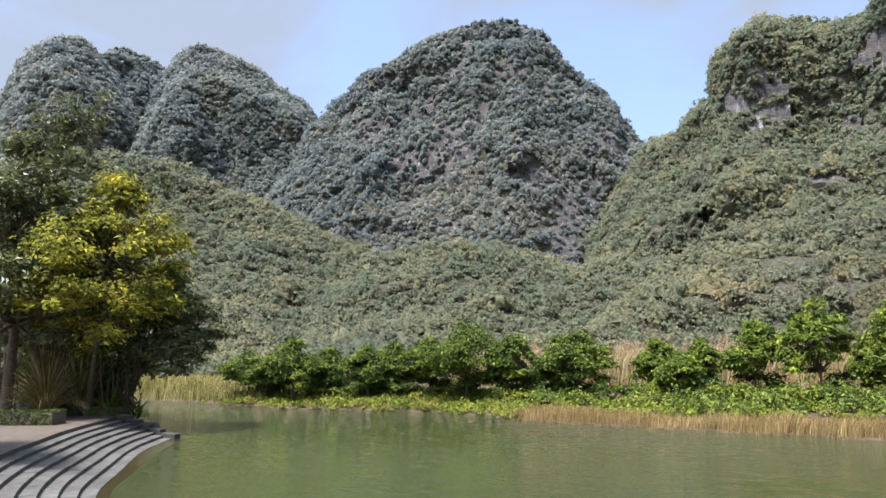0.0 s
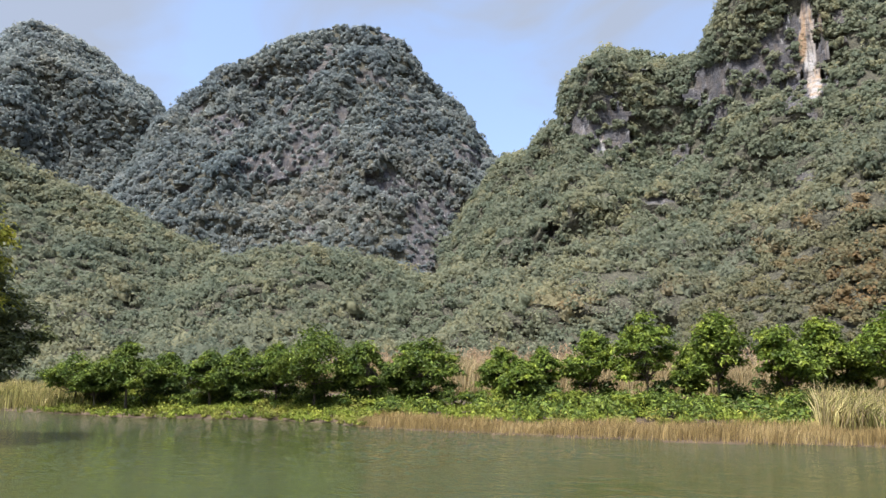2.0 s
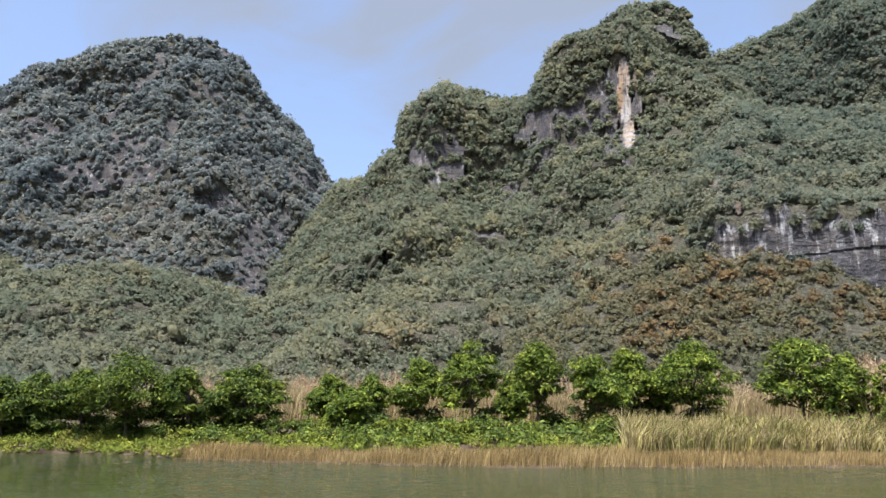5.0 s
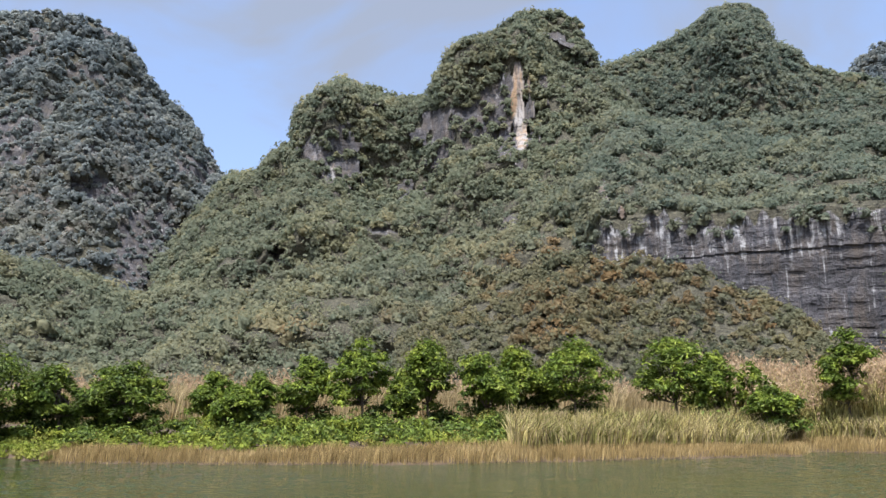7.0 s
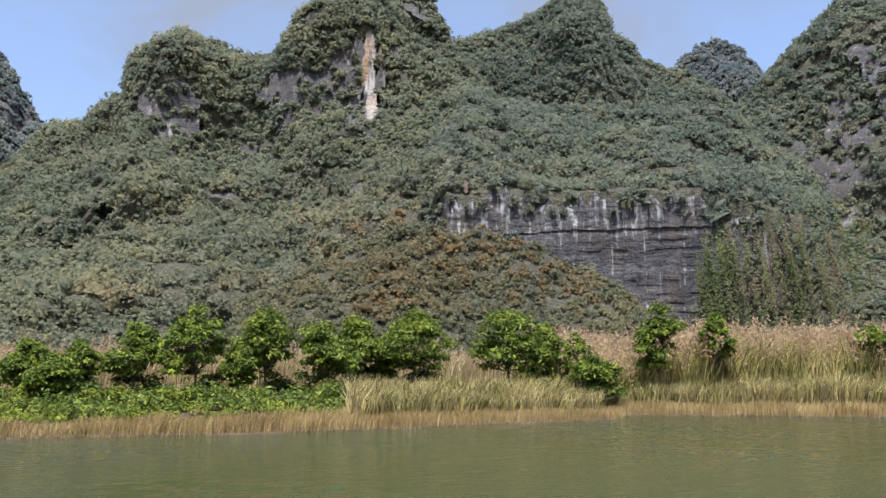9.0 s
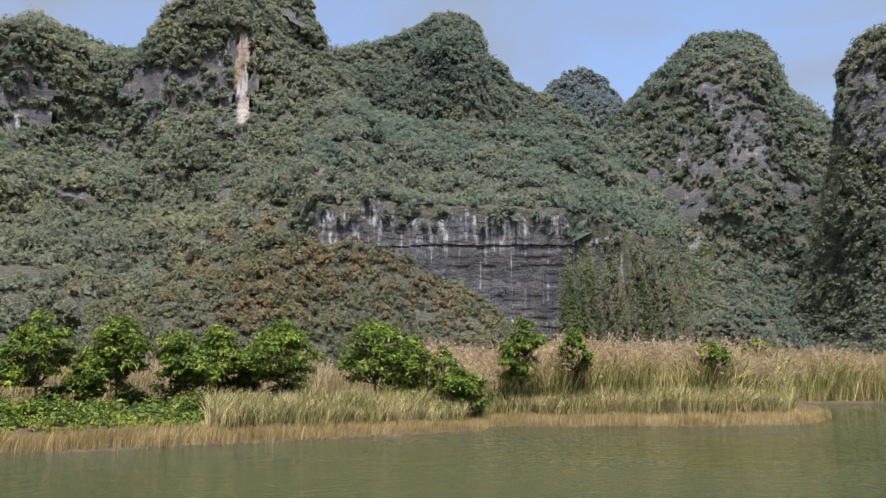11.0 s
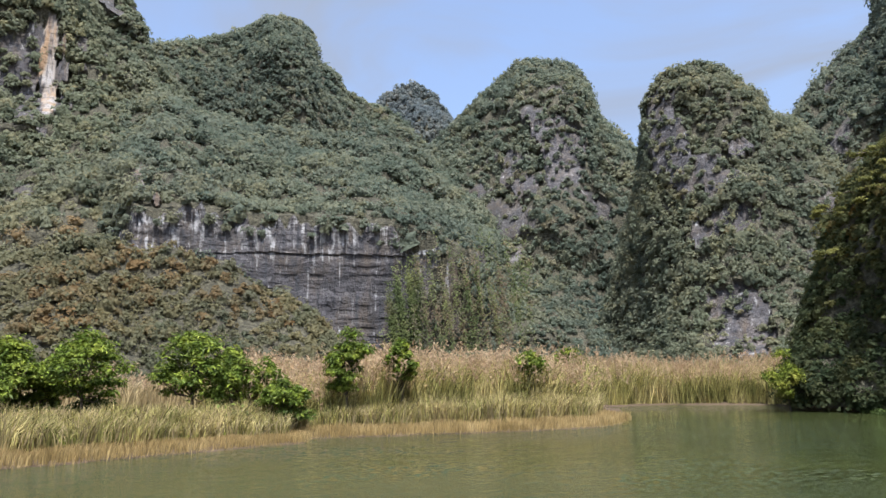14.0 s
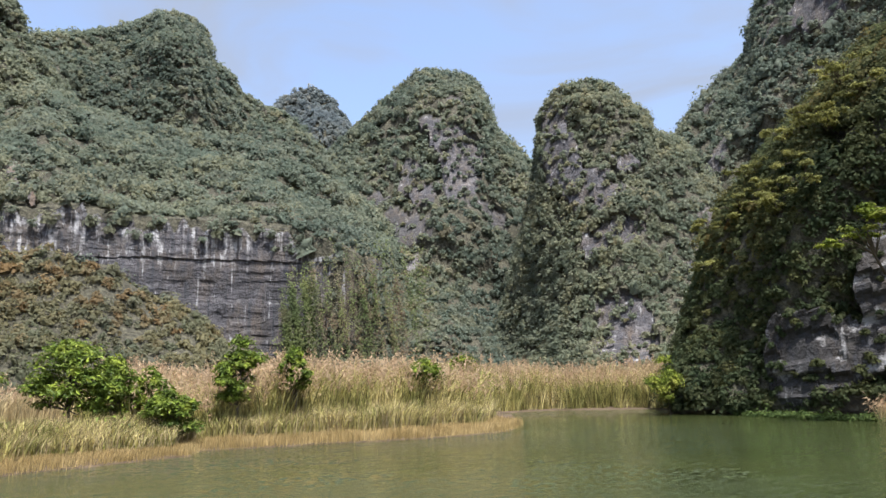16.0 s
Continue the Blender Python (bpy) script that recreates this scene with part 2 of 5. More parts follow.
M_HERB = foliage("bank_herbs", (0.075, 0.105, 0.016), (0.175, 0.21, 0.028), (0.31, 0.325, 0.045), (0.26, 0.215, 0.06), 0.60, patch=0.3, clump=1.3, glow=0.2)
M_YELLOW = foliage("yellowing_leaves", (0.12, 0.145, 0.034), (0.34, 0.33, 0.055), (0.60, 0.52, 0.07), clump=1.1, glow=0.45, bright=0.6)
M_BIG_LEFT = foliage("broad_leaves", (0.06, 0.075, 0.028), (0.125, 0.138, 0.05), (0.27, 0.275, 0.115), clump=1.2, glow=0.28, rough=0.38, bright=0.6, gloss=0.4)
M_GOLD = foliage("golden_reeds", (0.28, 0.20, 0.078), (0.38, 0.275, 0.115), (0.48, 0.36, 0.165), clump=0.5, glow=0.25, bright=0.55)
M_REED = foliage("green_reeds", (0.19, 0.19, 0.055), (0.36, 0.315, 0.11), (0.56, 0.46, 0.21), clump=0.5, glow=0.25, bright=0.85)
M_REED_DRY = foliage("straw_reeds", (0.32, 0.245, 0.12), (0.41, 0.325, 0.165), (0.48, 0.395, 0.22), clump=0.3, glow=0.3, bright=0.55)
M_DEAD = foliage("dead_bamboo", (0.15, 0.125, 0.05), (0.27, 0.22, 0.09), (0.40, 0.32, 0.15), clump=0.8, glow=0.2, bright=0.5)
M_PLUME = foliage("reed_plumes", (0.40, 0.27, 0.16), (0.52, 0.37, 0.22), (0.62, 0.47, 0.30), clump=0.5, glow=0.35, bright=0.25)
M_BARK = plain("bark", [(0.3, (0.06, 0.045, 0.03)), (0.7, (0.16, 0.125, 0.09))], 9.0, 0.9, 0.8)
M_STONE = plain("step_stone", [(0.3, (0.062, 0.057, 0.050)), (0.7, (0.150, 0.138, 0.120))], 4.0, 0.8, 0.4, island=0.18)
M_WET = plain("wet_apron", [(0.3, (0.045, 0.036, 0.017)), (0.7, (0.075, 0.06, 0.03))], 0.8, 0.12, 0.3)
M_DARK_STONE = plain("dark_stone", [(0.3, (0.035, 0.032, 0.028)), (0.7, (0.085, 0.078, 0.068))], 5.0, 0.85, 0.5)
M_PAVE = plain("plaza_paving", [(0.3, (0.085, 0.065, 0.046)), (0.7, (0.15, 0.118, 0.088))], 2.5, 0.85, 0.3)

# ---------------------------------------------------------------- mesh helpers
rng = np.random.default_rng(7)


def fast_mesh(name, verts, faces, smooth=False):
    """A mesh from arrays: verts (n, 3), faces (m, 3 or 4)."""
    me = bpy.data.meshes.new(name)
    verts, faces = np.asarray(verts, np.float32), np.asarray(faces, np.int32)
    k = faces.shape[1]
    me.vertices.add(len(verts))
    me.vertices.foreach_set("co", verts.ravel())
    me.loops.add(faces.size)
    me.loops.foreach_set("vertex_index", faces.ravel())
    me.polygons.add(len(faces))
    me.polygons.foreach_set("loop_start", np.arange(0, faces.size, k, dtype=np.int32))
    me.polygons.foreach_set("use_smooth", np.full(len(faces), smooth))
    me.update(calc_edges=True)
    return me


def thing(name, x, y, z, label, category, group="", kind=""):
    ob = new(name)
    ob.empty_display_size = 0.2
    ob.location = (x, y, z)
    return tagged(ob, label, category, group, kind)


def mesh_part(name, verts, faces, mat, parent=None, label="", smooth=False, kind=""):
    """A mesh in world coordinates, hung under its thing."""
    verts = np.asarray(verts, float)
    if parent is not None:
        verts = verts - np.array(parent.location)
    me = fast_mesh(name, verts, faces, smooth)
    me.materials.append(mat)
    ob = new(name, me)
    if parent is not None:
        ob.parent = parent
    return tagged(ob, label, "", "", kind)


def part(name, bm, mat, parent=None, label=""):
    me = bpy.data.meshes.new(name)
    bm.normal_update()
    bm.to_mesh(me)
    bm.free()
    me.materials.append(mat)
    ob = new(name, me)
    ob.parent = parent
    return tagged(ob, label)


def lattice(ix, iy, iz, seed):
    h = (ix * 374761393 + iy * 668265263 + iz * 2147483647 + seed * 974711) & 0xFFFFFFFF
    h = ((h ^ (h >> 13)) * 1274126177) & 0xFFFFFFFF
    return ((h ^ (h >> 16)) & 0xFFFF) / 32767.5 - 1.0


def lumps(p, seed=0):
    """Smooth value noise in -1..1 at points p (n, 3)."""
    i = np.floor(p).astype(np.int64)
    f = p - i
    f = f * f * (3 - 2 * f)
    out = 0
    for dx in (0, 1):
        for dy in (0, 1):
            for dz in (0, 1):
                w = (f[:, 0] if dx else 1 - f[:, 0]) * (f[:, 1] if dy else 1 - f[:, 1]) * (f[:, 2] if dz else 1 - f[:, 2])
                out = out + w * lattice(i[:, 0] + dx, i[:, 1] + dy, i[:, 2] + dz, seed)
    return out


def fbm(p, octaves=4, seed=0):
    out, amp = 0, 1.0
    for k in range(octaves):
        out = out + amp * lumps(p * 2 ** k + 17.3 * k, seed + k)
        amp *= 0.5
    return out


def unit(v):
    return v / np.maximum(np.linalg.norm(v, axis=1, keepdims=True), 1e-9)


def around(az, d):
    a = np.radians(az)
    return d * np.sin(a), d * np.cos(a)


def leaf_cards(centres, normals, length, width, fold=True):
    """One leaf at each centre, lying across its normal: a rhombus folded along its rib, or a plain triangle."""
    n = len(centres)
    nrm = unit(normals)
    t = unit(np.cross(nrm, rng.normal(size=(n, 3))))
    s = np.cross(nrm, t)
    L, W = np.reshape(length, (-1, 1)) * np.ones((n, 1)), np.reshape(width, (-1, 1)) * np.ones((n, 1))
    if fold:
        v = np.stack([centres - t * L * 0.5, centres + s * W * 0.5 + nrm * W * 0.2, centres + t * L * 0.5 - nrm * L * 0.12, centres - s * W * 0.5 + nrm * W * 0.2], 1)
        b = np.arange(n)[:, None] * 4
        f = np.concatenate([b + np.array([0, 1, 2]), b + np.array([0, 2, 3])])
        return v.reshape(-1, 3), f
    v = np.stack([centres - t * L * 0.5 - s * W * 0.5, centres - t * L * 0.5 + s * W * 0.5, centres + t * L * 0.5], 1)
    return v.reshape(-1, 3), np.arange(n * 3).reshape(-1, 3)


def clump_leaves(centres, radii, ups, per, size, flat=0.75, lift=0.25, inner=0.55, stray=0.38):
    """Leafy crowns: per leaves on the upper shell of each clump. Returns leaf centres, normals, sizes."""
    n = len(centres)
    u = unit(rng.normal(size=(n * per, 3)))
    up = np.repeat(ups, per, 0)
    down = (u * up).sum(1)
    u = np.where((down < -0.25)[:, None], u - 1.6 * down[:, None] * up, u)
    r = np.repeat(radii, per) * rng.uniform(inner, 1.08, n * per)
    bias = 1 + 0.35 * lumps(u * 2.1 + np.repeat(centres, per, 0) * 0.7, 3)
    q = u * (r * bias)[:, None]
    q = q - up * ((q * up).sum(1) * (1 - flat))[:, None]
    c = np.repeat(centres, per, 0) + q
    nm = unit(u * 0.9 + rng.normal(size=u.shape) * stray + np.array([0, 0, lift]))
    return c, nm, size * rng.uniform(0.6, 1.4, n * per)


def join(parts):
    vs, fs, k = [], [], 0
    for v, f in parts:
        vs.append(v)
        fs.append(np.asarray(f) + k)
        k += len(v)
    return np.concatenate(vs), np.concatenate(fs)


def tube(path, radii, sides=7):
    """A tapered tube along path."""
    path, n = np.asarray(path, float), len(path)
    tang = unit(np.gradient(path, axis=0))
    ref = np.where(np.abs(tang[:, 2:3]) > 0.9, np.array([[1.0, 0, 0]]), np.array([[0, 0, 1.0]]))
    a = unit(np.cross(tang, ref))
    b = np.cross(tang, a)
    ang = np.linspace(0, 2 * np.pi, sides, endpoint=False)
    ring = np.cos(ang)[None, :, None] * a[:, None] + np.sin(ang)[None, :, None] * b[:, None]
    v = (path[:, None] + ring * np.asarray(radii)[:, None, None]).reshape(-1, 3)
    i, j = np.meshgrid(np.arange(n - 1), np.arange(sides), indexing="ij")
    j2 = (j + 1) % sides
    q = np.stack([i * sides + j, i * sides + j2, (i + 1) * sides + j2, (i + 1) * sides + j], -1).reshape(-1, 4)
    f = np.concatenate([q[:, [0, 1, 2]], q[:, [0, 2, 3]]])
    return v, f


def blades(xy, z0, height, width, lean=0.25, wind=(0.15, 0.0), droop=0.15):
    """Grass blades: tapered strips of two bent pieces."""
    n = len(xy)
    ang = rng.uniform(0, 2 * np.pi, n)
    side = np.stack([np.cos(ang), np.sin(ang), np.zeros(n)], 1)
    off = rng.normal(size=(n, 2)) * lean + np.array(wind)
    h = np.reshape(height, (-1, 1)) * np.ones((n, 1))
    w = np.reshape(width, (-1, 1)) * np.ones((n, 1))
    base = np.concatenate([xy, np.reshape(z0, (-1, 1)) * np.ones((n, 1))], 1)
    mid = base + np.concatenate([off * h * 0.35, h * 0.6], 1)
    tip = base + np.concatenate([off * h * 1.0, h * (1 - droop * np.linalg.norm(off, axis=1, keepdims=True))], 1)
    v = np.stack([base - side * w * 0.5, base + side * w * 0.5, mid + side * w * 0.4, mid - side * w * 0.4, tip], 1).reshape(-1, 3)
    b = np.arange(n)[:, None] * 5
    f = np.concatenate([b + np.array([0, 1, 2]), b + np.array([0, 2, 3]), b + np.array([3, 2, 4])])
    return v, f, tip


# ---------------------------------------------------------------- ground and river
FAR_BANK = [(-140, 30), (-60, 33), (-46, 33.5), (-41, 32.8), (-35, 32), (-26, 33.5), (-21, 33.2), (-18, 31), (-11, 30.3), (-4, 30), (2, 30.5), (6, 31.5),
            (13.8, 33), (15, 35), (20.5, 33.4), (26, 31.2), (31.7, 31), (35, 33), (39, 36), (45, 42), (50, 48.5), (56, 48.5), (61, 41.5), (60, 36.5), (57, 31), (54, 26), (52, 21), (51, 17), (54, -10), (60, -80)]
NEAR_BANK = [(30, -80), (28, -20), (14, 4), (0, 6.5), (-9, 6.8), (-12.5, 7.4), (-16.3, 9.3), (-19, 11.6), (-23, 14.8), (-25.5, 17.7), (-28.5, 19.8), (-33, 22), (-46, 24), (-80, 22), (-140, 12)]
RIVER = np.array(FAR_BANK + NEAR_BANK, float)
SHORE_X = [p[0] for p in FAR_BANK[:20]]
SHORE_Y = [p[1] for p in FAR_BANK[:20]]


def shore(x):
    return np.interp(x, SHORE_X, SHORE_Y)


def river_depth(xy):
    """Signed distance to the bank, positive inside the river."""
    a, b = RIVER, np.roll(RIVER, -1, 0)
    best = np.full(len(xy), 1e9)
    inside = np.zeros(len(xy), bool)
    for p, q in zip(a, b):
        e = q - p
        t = np.clip(((xy - p) @ e) / (e @ e), 0, 1)
        best = np.minimum(best, np.linalg.norm(xy - p - t[:, None] * e, axis=1))
        cross = (p[1] > xy[:, 1]) != (q[1] > xy[:, 1])
        xi = p[0] + (xy[:, 1] - p[1]) / (e[1] if abs(e[1]) > 1e-9 else 1e-9) * e[0]
        inside ^= cross & (xy[:, 0] < xi)
    return np.where(inside, best, -best)


def ground_z(xy):
    s = river_depth(xy)
    z = np.where(s > 0, -0.15 - np.minimum(s, 4) * 0.3, 0.05 + np.minimum(-s, 6) * 0.07)
    z = np.where((xy[:, 1] < 20) & (xy[:, 0] > -29.3) & (xy[:, 0] < 20), np.minimum(z, -0.5), z)
    rough = lumps(np.c_[xy * 0.4, xy[:, :1] * 0], 5) * 0.08
    return z + np.where((s < -1) & (z > 0), rough, 0)


def build_ground():
    az = np.radians(np.arange(0, 360, 1.25))
    r = np.concatenate([np.linspace(2, 14, 7), np.linspace(15, 75, 56), np.geomspace(78, 3500, 20)])
    A, Rr = np.meshgrid(az, r, indexing="ij")
    xy = np.stack([Rr * np.sin(A), Rr * np.cos(A)], -1).reshape(-1, 2)
    z = ground_z(xy)
    v = np.c_[xy, z]
    v = np.vstack([v, [[0, 0, 0.3]]])
    na, nr = len(az), len(r)
    i, j = np.meshgrid(np.arange(na), np.arange(nr - 1), indexing="ij")
    i2 = (i + 1) % na
    q = np.stack([i * nr + j, i * nr + j + 1, i2 * nr + j + 1, i2 * nr + j], -1).reshape(-1, 4)
    f = np.concatenate([q[:, [0, 2, 1]], q[:, [0, 3, 2]]])
    c = len(v) - 1
    cap = np.stack([np.full(na, c), (np.arange(na) + 1) % na * nr, np.arange(na) * nr], 1)
    g = mesh_part("ground", v, np.concatenate([f, cap]), M_SOIL, smooth=True)
    tagged(g, "brown earth river bank and valley floor", "ground", kind="structure")


build_ground()
wv = np.array([(-160, -80, 0), (120, -80, 0), (120, 110, 0), (-160, 110, 0)], float)
tagged(mesh_part("water", wv, [[0, 1, 2, 3]], M_WATER), "murky olive green river with small ripples", "river", kind="structure")

# ---------------------------------------------------------------- hills
HILLS = []


def plan_hill(*spec, **extra):
    HILLS.append((spec, extra))


def crown_cores(c, rr, ups, sides=4):
    """The dense inside of every shrub: a knobbly dome."""
    U = unit(ups + rng.normal(size=ups.shape) * 0.3)
    A = unit(np.cross(U, np.array([0.31, 0.87, 0.38])))
    B = np.cross(U, A)
    th, ph = np.array([0.78, 1.65]), np.linspace(0, 2 * np.pi, sides, endpoint=False)
    T, P = np.meshgrid(th, ph, indexing="ij")
    P = P + np.arange(2)[:, None] * 0.6
    dirs = np.vstack([[0, 0, 1.0], np.stack([np.sin(T) * np.cos(P), np.sin(T) * np.sin(P), np.cos(T)], -1).reshape(-1, 3)])
    k = len(dirs)
    d = dirs[None, :, 0:1] * A[:, None] + dirs[None, :, 1:2] * B[:, None] + dirs[None, :, 2:3] * U[:, None]
    v = c[:, None] + d * rng.uniform(0.75, 1.3, (len(c), 1, 3)) * (rr[:, None] * (1 + rng.normal(size=(len(c), k)) * 0.25))[..., None]
    f = [(0, 1 + m, 1 + (m + 1) % sides) for m in range(sides)]
    for m in range(sides):
        p, q = 1 + m, 1 + (m + 1) % sides
        f += [(p, p + sides, q + sides), (p, q + sides, q)]
    return v.reshape(-1, 3), (np.array(f)[None] + (np.arange(len(c)) * k)[:, None, None]).reshape(-1, 3)


def crown_lobes(c, rr, ups, lobes):
    """Centres and radii of the leafy lobes that lean together in every shrub."""
    n = len(c)
    a = unit(np.cross(ups, np.array([0.31, 0.87, 0.38])))
    b = np.cross(ups, a)
    turn = rng.uniform(0, 2 * np.pi, n)[:, None] + np.arange(lobes)[None] * 2 * np.pi / max(lobes - 1, 1) + rng.normal(size=(n, lobes)) * 0.3
    out = rr[:, None] * rng.uniform(0.35, 0.75, (n, lobes))
    high = rr[:, None] * rng.uniform(0.0, 0.5, (n, lobes))
    out[:, -1] *= 0.25
    high[:, -1] = rr * rng.uniform(0.4, 0.75, n)
    mid = c[:, None] + a[:, None] * (np.cos(turn) * out)[..., None] + b[:, None] * (np.sin(turn) * out)[..., None] + ups[:, None] * high[..., None]
    return mid.reshape(-1, 3), (rr[:, None] * rng.uniform(0.40, 0.66, (n, lobes))).ravel()


def hill(label, skyline, foot, crest, profile, mat, leaf_mat, cliff=None, bare=(), clump=2.6, leaves=70, cover=1.0, bulge=5.0, seed=0, back=0.8, hidden=-5.0, rocky=0.0, fine=3.0, rows=46, blocks=0.0, undercut=0.0, course_h=0.9, wall=(), crack=None, tints=(), lobes=3, half=()):
    """A limestone hill. skyline: (bearing, rise) of its crest in degrees; foot, crest: distances in metres;
    profile: (way from foot to crest, share of the height); cliff: the same for the bearings cliff_from..cliff_to;
    bare: (bearing, rise, half width, half height, stain) of open rock; half: the same for rock half hidden by shrubs;
    wall: (bearing, low, high) of an open rock wall, with a bedding crack at the rise crack;
    tints: (bearing, rise, half width, half height, shift) that make plants drier or fresher."""
    sk = np.array(skyline, float)
    a0, a1 = sk[0, 0], sk[-1, 0]
    nu = int((a1 - a0) * fine) + 2
    az = np.linspace(a0, a1, nu)
    el = np.interp(az, sk[:, 0], sk[:, 1])
    d1 = crest if np.isscalar(crest) else np.interp(az, *zip(*crest))
    d0 = foot if np.isscalar(foot) else np.interp(az, *zip(*foot))
    top = EYE + d1 * np.tan(np.radians(el)) - clump * 0.6
    top = np.maximum(top, 1.0)
    prof = np.array(profile, float)
    seg = np.linspace(0, 1, rows)
    def sample(pr):
        dx, dz = np.diff(pr[:, 0]), np.diff(pr[:, 1])
        length = np.r_[0, np.cumsum(np.hypot(dx, dz) * np.where(bool(wall) & (dz > 3 * np.abs(dx)), 5.0, 1.0))]
        return np.interp(seg * length[-1], length, pr[:, 0]), np.interp(seg * length[-1], length, pr[:, 1])
    df, zf = sample(prof)
    DF, ZF = np.repeat(df[None], nu, 0), np.repeat(zf[None], nu, 0)
    if cliff:
        c_from, c_to, c_soft, pr = cliff
        w = np.clip(np.minimum(az - c_from, c_to - az) / c_soft, 0, 1)[:, None]
        cf, cz = sample(np.array(pr, float))
        DF, ZF = DF * (1 - w) + cf * w, ZF * (1 - w) + cz * w
    D0, D1 = (np.broadcast_to(d, (nu,))[:, None] for d in (d0, d1))
    dist = D0 + (D1 - D0) * DF
    z = 0.4 + (top[:, None] - 0.4) * ZF
    seen = ((z - EYE) / dist).max(1)
    ratio = (top - EYE) / np.ravel(D1 * np.ones((nu, 1))) / np.maximum(seen, 1e-4)
    top = np.where(top > EYE + 2, EYE + (top - EYE) * np.clip(ratio, 0.5, 1), top)
    z = 0.4 + (top[:, None] - 0.4) * ZF
    bk = np.linspace(0, 1, 10)[1:][None]
    dist = np.hstack([dist, D1 + (D1 - D0) * back * bk])
    z = np.hstack([z, top[:, None] * (1 - bk ** 1.5)])
    nv = dist.shape[1]
    AZ = np.repeat(az[:, None], nv, 1)
    x, y = around(AZ, dist)
    p = np.stack([x, y, z], -1).reshape(-1, 3)
    env = np.clip(np.minimum(z / 6, 1), 0, 1) * np.clip((top[:, None] - z) / 12 + 0.15, 0, 1)
    move = (fbm(p / np.array([24, 24, 34]), 4, seed) * bulge * 1.5 + np.abs(lumps(p / np.array([9, 9, 40]), seed + 9)) * bulge * 0.5 + (np.abs(lumps(p / np.array([27, 27, 85]), seed + 12)) - 0.3) * bulge * 1.8) * env.ravel()
    bearing = np.degrees(np.arctan2(p[:, 0], p[:, 1]))
    rise = np.degrees(np.arctan2(p[:, 2] - EYE, np.hypot(p[:, 0], p[:, 1])))
    open_rock, stain = np.zeros(len(p)), np.zeros(len(p))
    ragged = fbm(p / np.array([4, 4, 5]), 3, seed + 4)
    front = np.repeat((np.arange(nv) < rows)[None], nu, 0).ravel()
    for ba, be, ha, he, sta in bare:
        s = 1 - ((bearing - ba) / ha) ** 2 - ((rise - be) / he) ** 2 + (0.3 if sta > 0.5 else 0.9) * ragged
        hit = (s > 0.15) & front
        open_rock[hit] = 1
        stain[hit] = np.maximum(stain[hit], sta)
    scrub, drip = np.zeros(len(p)), np.zeros(len(p))
    for ba, be, ha, he, sta in half:
        s = 1 - ((bearing - ba) / ha) ** 2 - ((rise - be) / he) ** 2 + 0.8 * ragged
        hit = (s > 0.1) & front
        open_rock[hit] = 1
        scrub[hit] = 1
        stain[hit] = np.maximum(stain[hit], sta)
    shelf = np.zeros(len(p))
    if wall:
        wa = np.array(wall, float)
        lo = np.interp(bearing, wa[:, 0], wa[:, 1], left=99, right=99) + 1.1 * ragged
        hi = np.interp(bearing, wa[:, 0], wa[:, 2], left=-99, right=-99) + 0.9 * lumps(np.c_[bearing * 0.45, bearing * 0, bearing * 0], seed + 50) + 0.6 * lumps(np.c_[bearing * 1.9, bearing * 0, bearing * 0 + 3.0], seed + 52) + 0.25 * ragged
        hit = (rise > lo) & (rise < hi) & front
        open_rock[hit] = 1
        drip[hit] = np.clip(1 - (hi - rise)[hit] / 3.6, 0, 1)
        line = crack + 0.12 * lumps(np.c_[bearing * 0.3, bearing * 0, bearing * 0], seed + 51)
        gap = (rise - line)
        shelf = np.where(hit, np.where(gap > 0.05, -0.3, np.where(gap > -0.05, 0.06, 0.0)), 0.0)
    if rocky:
        steep = (ZF > 0.3) if ZF.shape[1] == nv else np.hstack([ZF > 0.3, np.zeros((nu, nv - ZF.shape[1]), bool)])
        open_rock[(fbm(p / np.array([9, 9, 14]), 3, seed + 30) > 0.75 - rocky) & steep.ravel()] = 0.85
    ledge = lumps(np.c_[p[:, :2] / 30, p[:, 2] / 1.6], seed + 2) * 0.5 + lumps(np.c_[p[:, :2] / 8, p[:, 2] / 5], seed + 3) * 0.8 + lumps(p / np.array([2.2, 2.2, 16]), seed + 5) * 0.9
    if blocks:
        course = np.floor(p[:, 2] / course_h + 0.15 * lumps(p / 12, seed + 6)).astype(np.int64)
        cell = np.floor(np.radians(bearing) * np.hypot(p[:, 0], p[:, 1]) / (course_h * 3.1) + (course % 2) * 0.5 + course * 0.37 + 0.6 * lumps(p / 7, seed + 8)).astype(np.int64)
        ledge = ledge * 0.35 + blocks * (lattice(cell, course, cell * 0, seed) + 0.4 * lattice(cell * 0, course, cell * 0, seed + 1))
    calm = open_rock
    if wall:
        calm = np.maximum(open_rock, np.clip(np.minimum(bearing - wa[0, 0], wa[-1, 0] + 3 - bearing), 0, 1) * np.clip(13.5 - rise, 0, 1) * front)
    move = move * (1 - 0.6 * calm) + shelf + ledge * open_rock * (1 - 0.75 * (stain > 0.2)) + undercut * np.clip(1.4 - p[:, 2], 0, 1) * (p[:, 2] > -1)
    rad = p[:, :2] / np.hypot(p[:, 0], p[:, 1])[:, None]
    p[:, :2] += rad * move[:, None]
    i, j = np.meshgrid(np.arange(nu - 1), np.arange(nv - 1), indexing="ij")
    q = np.stack([i * nv + j, (i + 1) * nv + j, (i + 1) * nv + j + 1, i * nv + j + 1], -1).reshape(-1, 4)
    xm, ym = around((a0 + a1) / 2, float(np.mean(d0)))
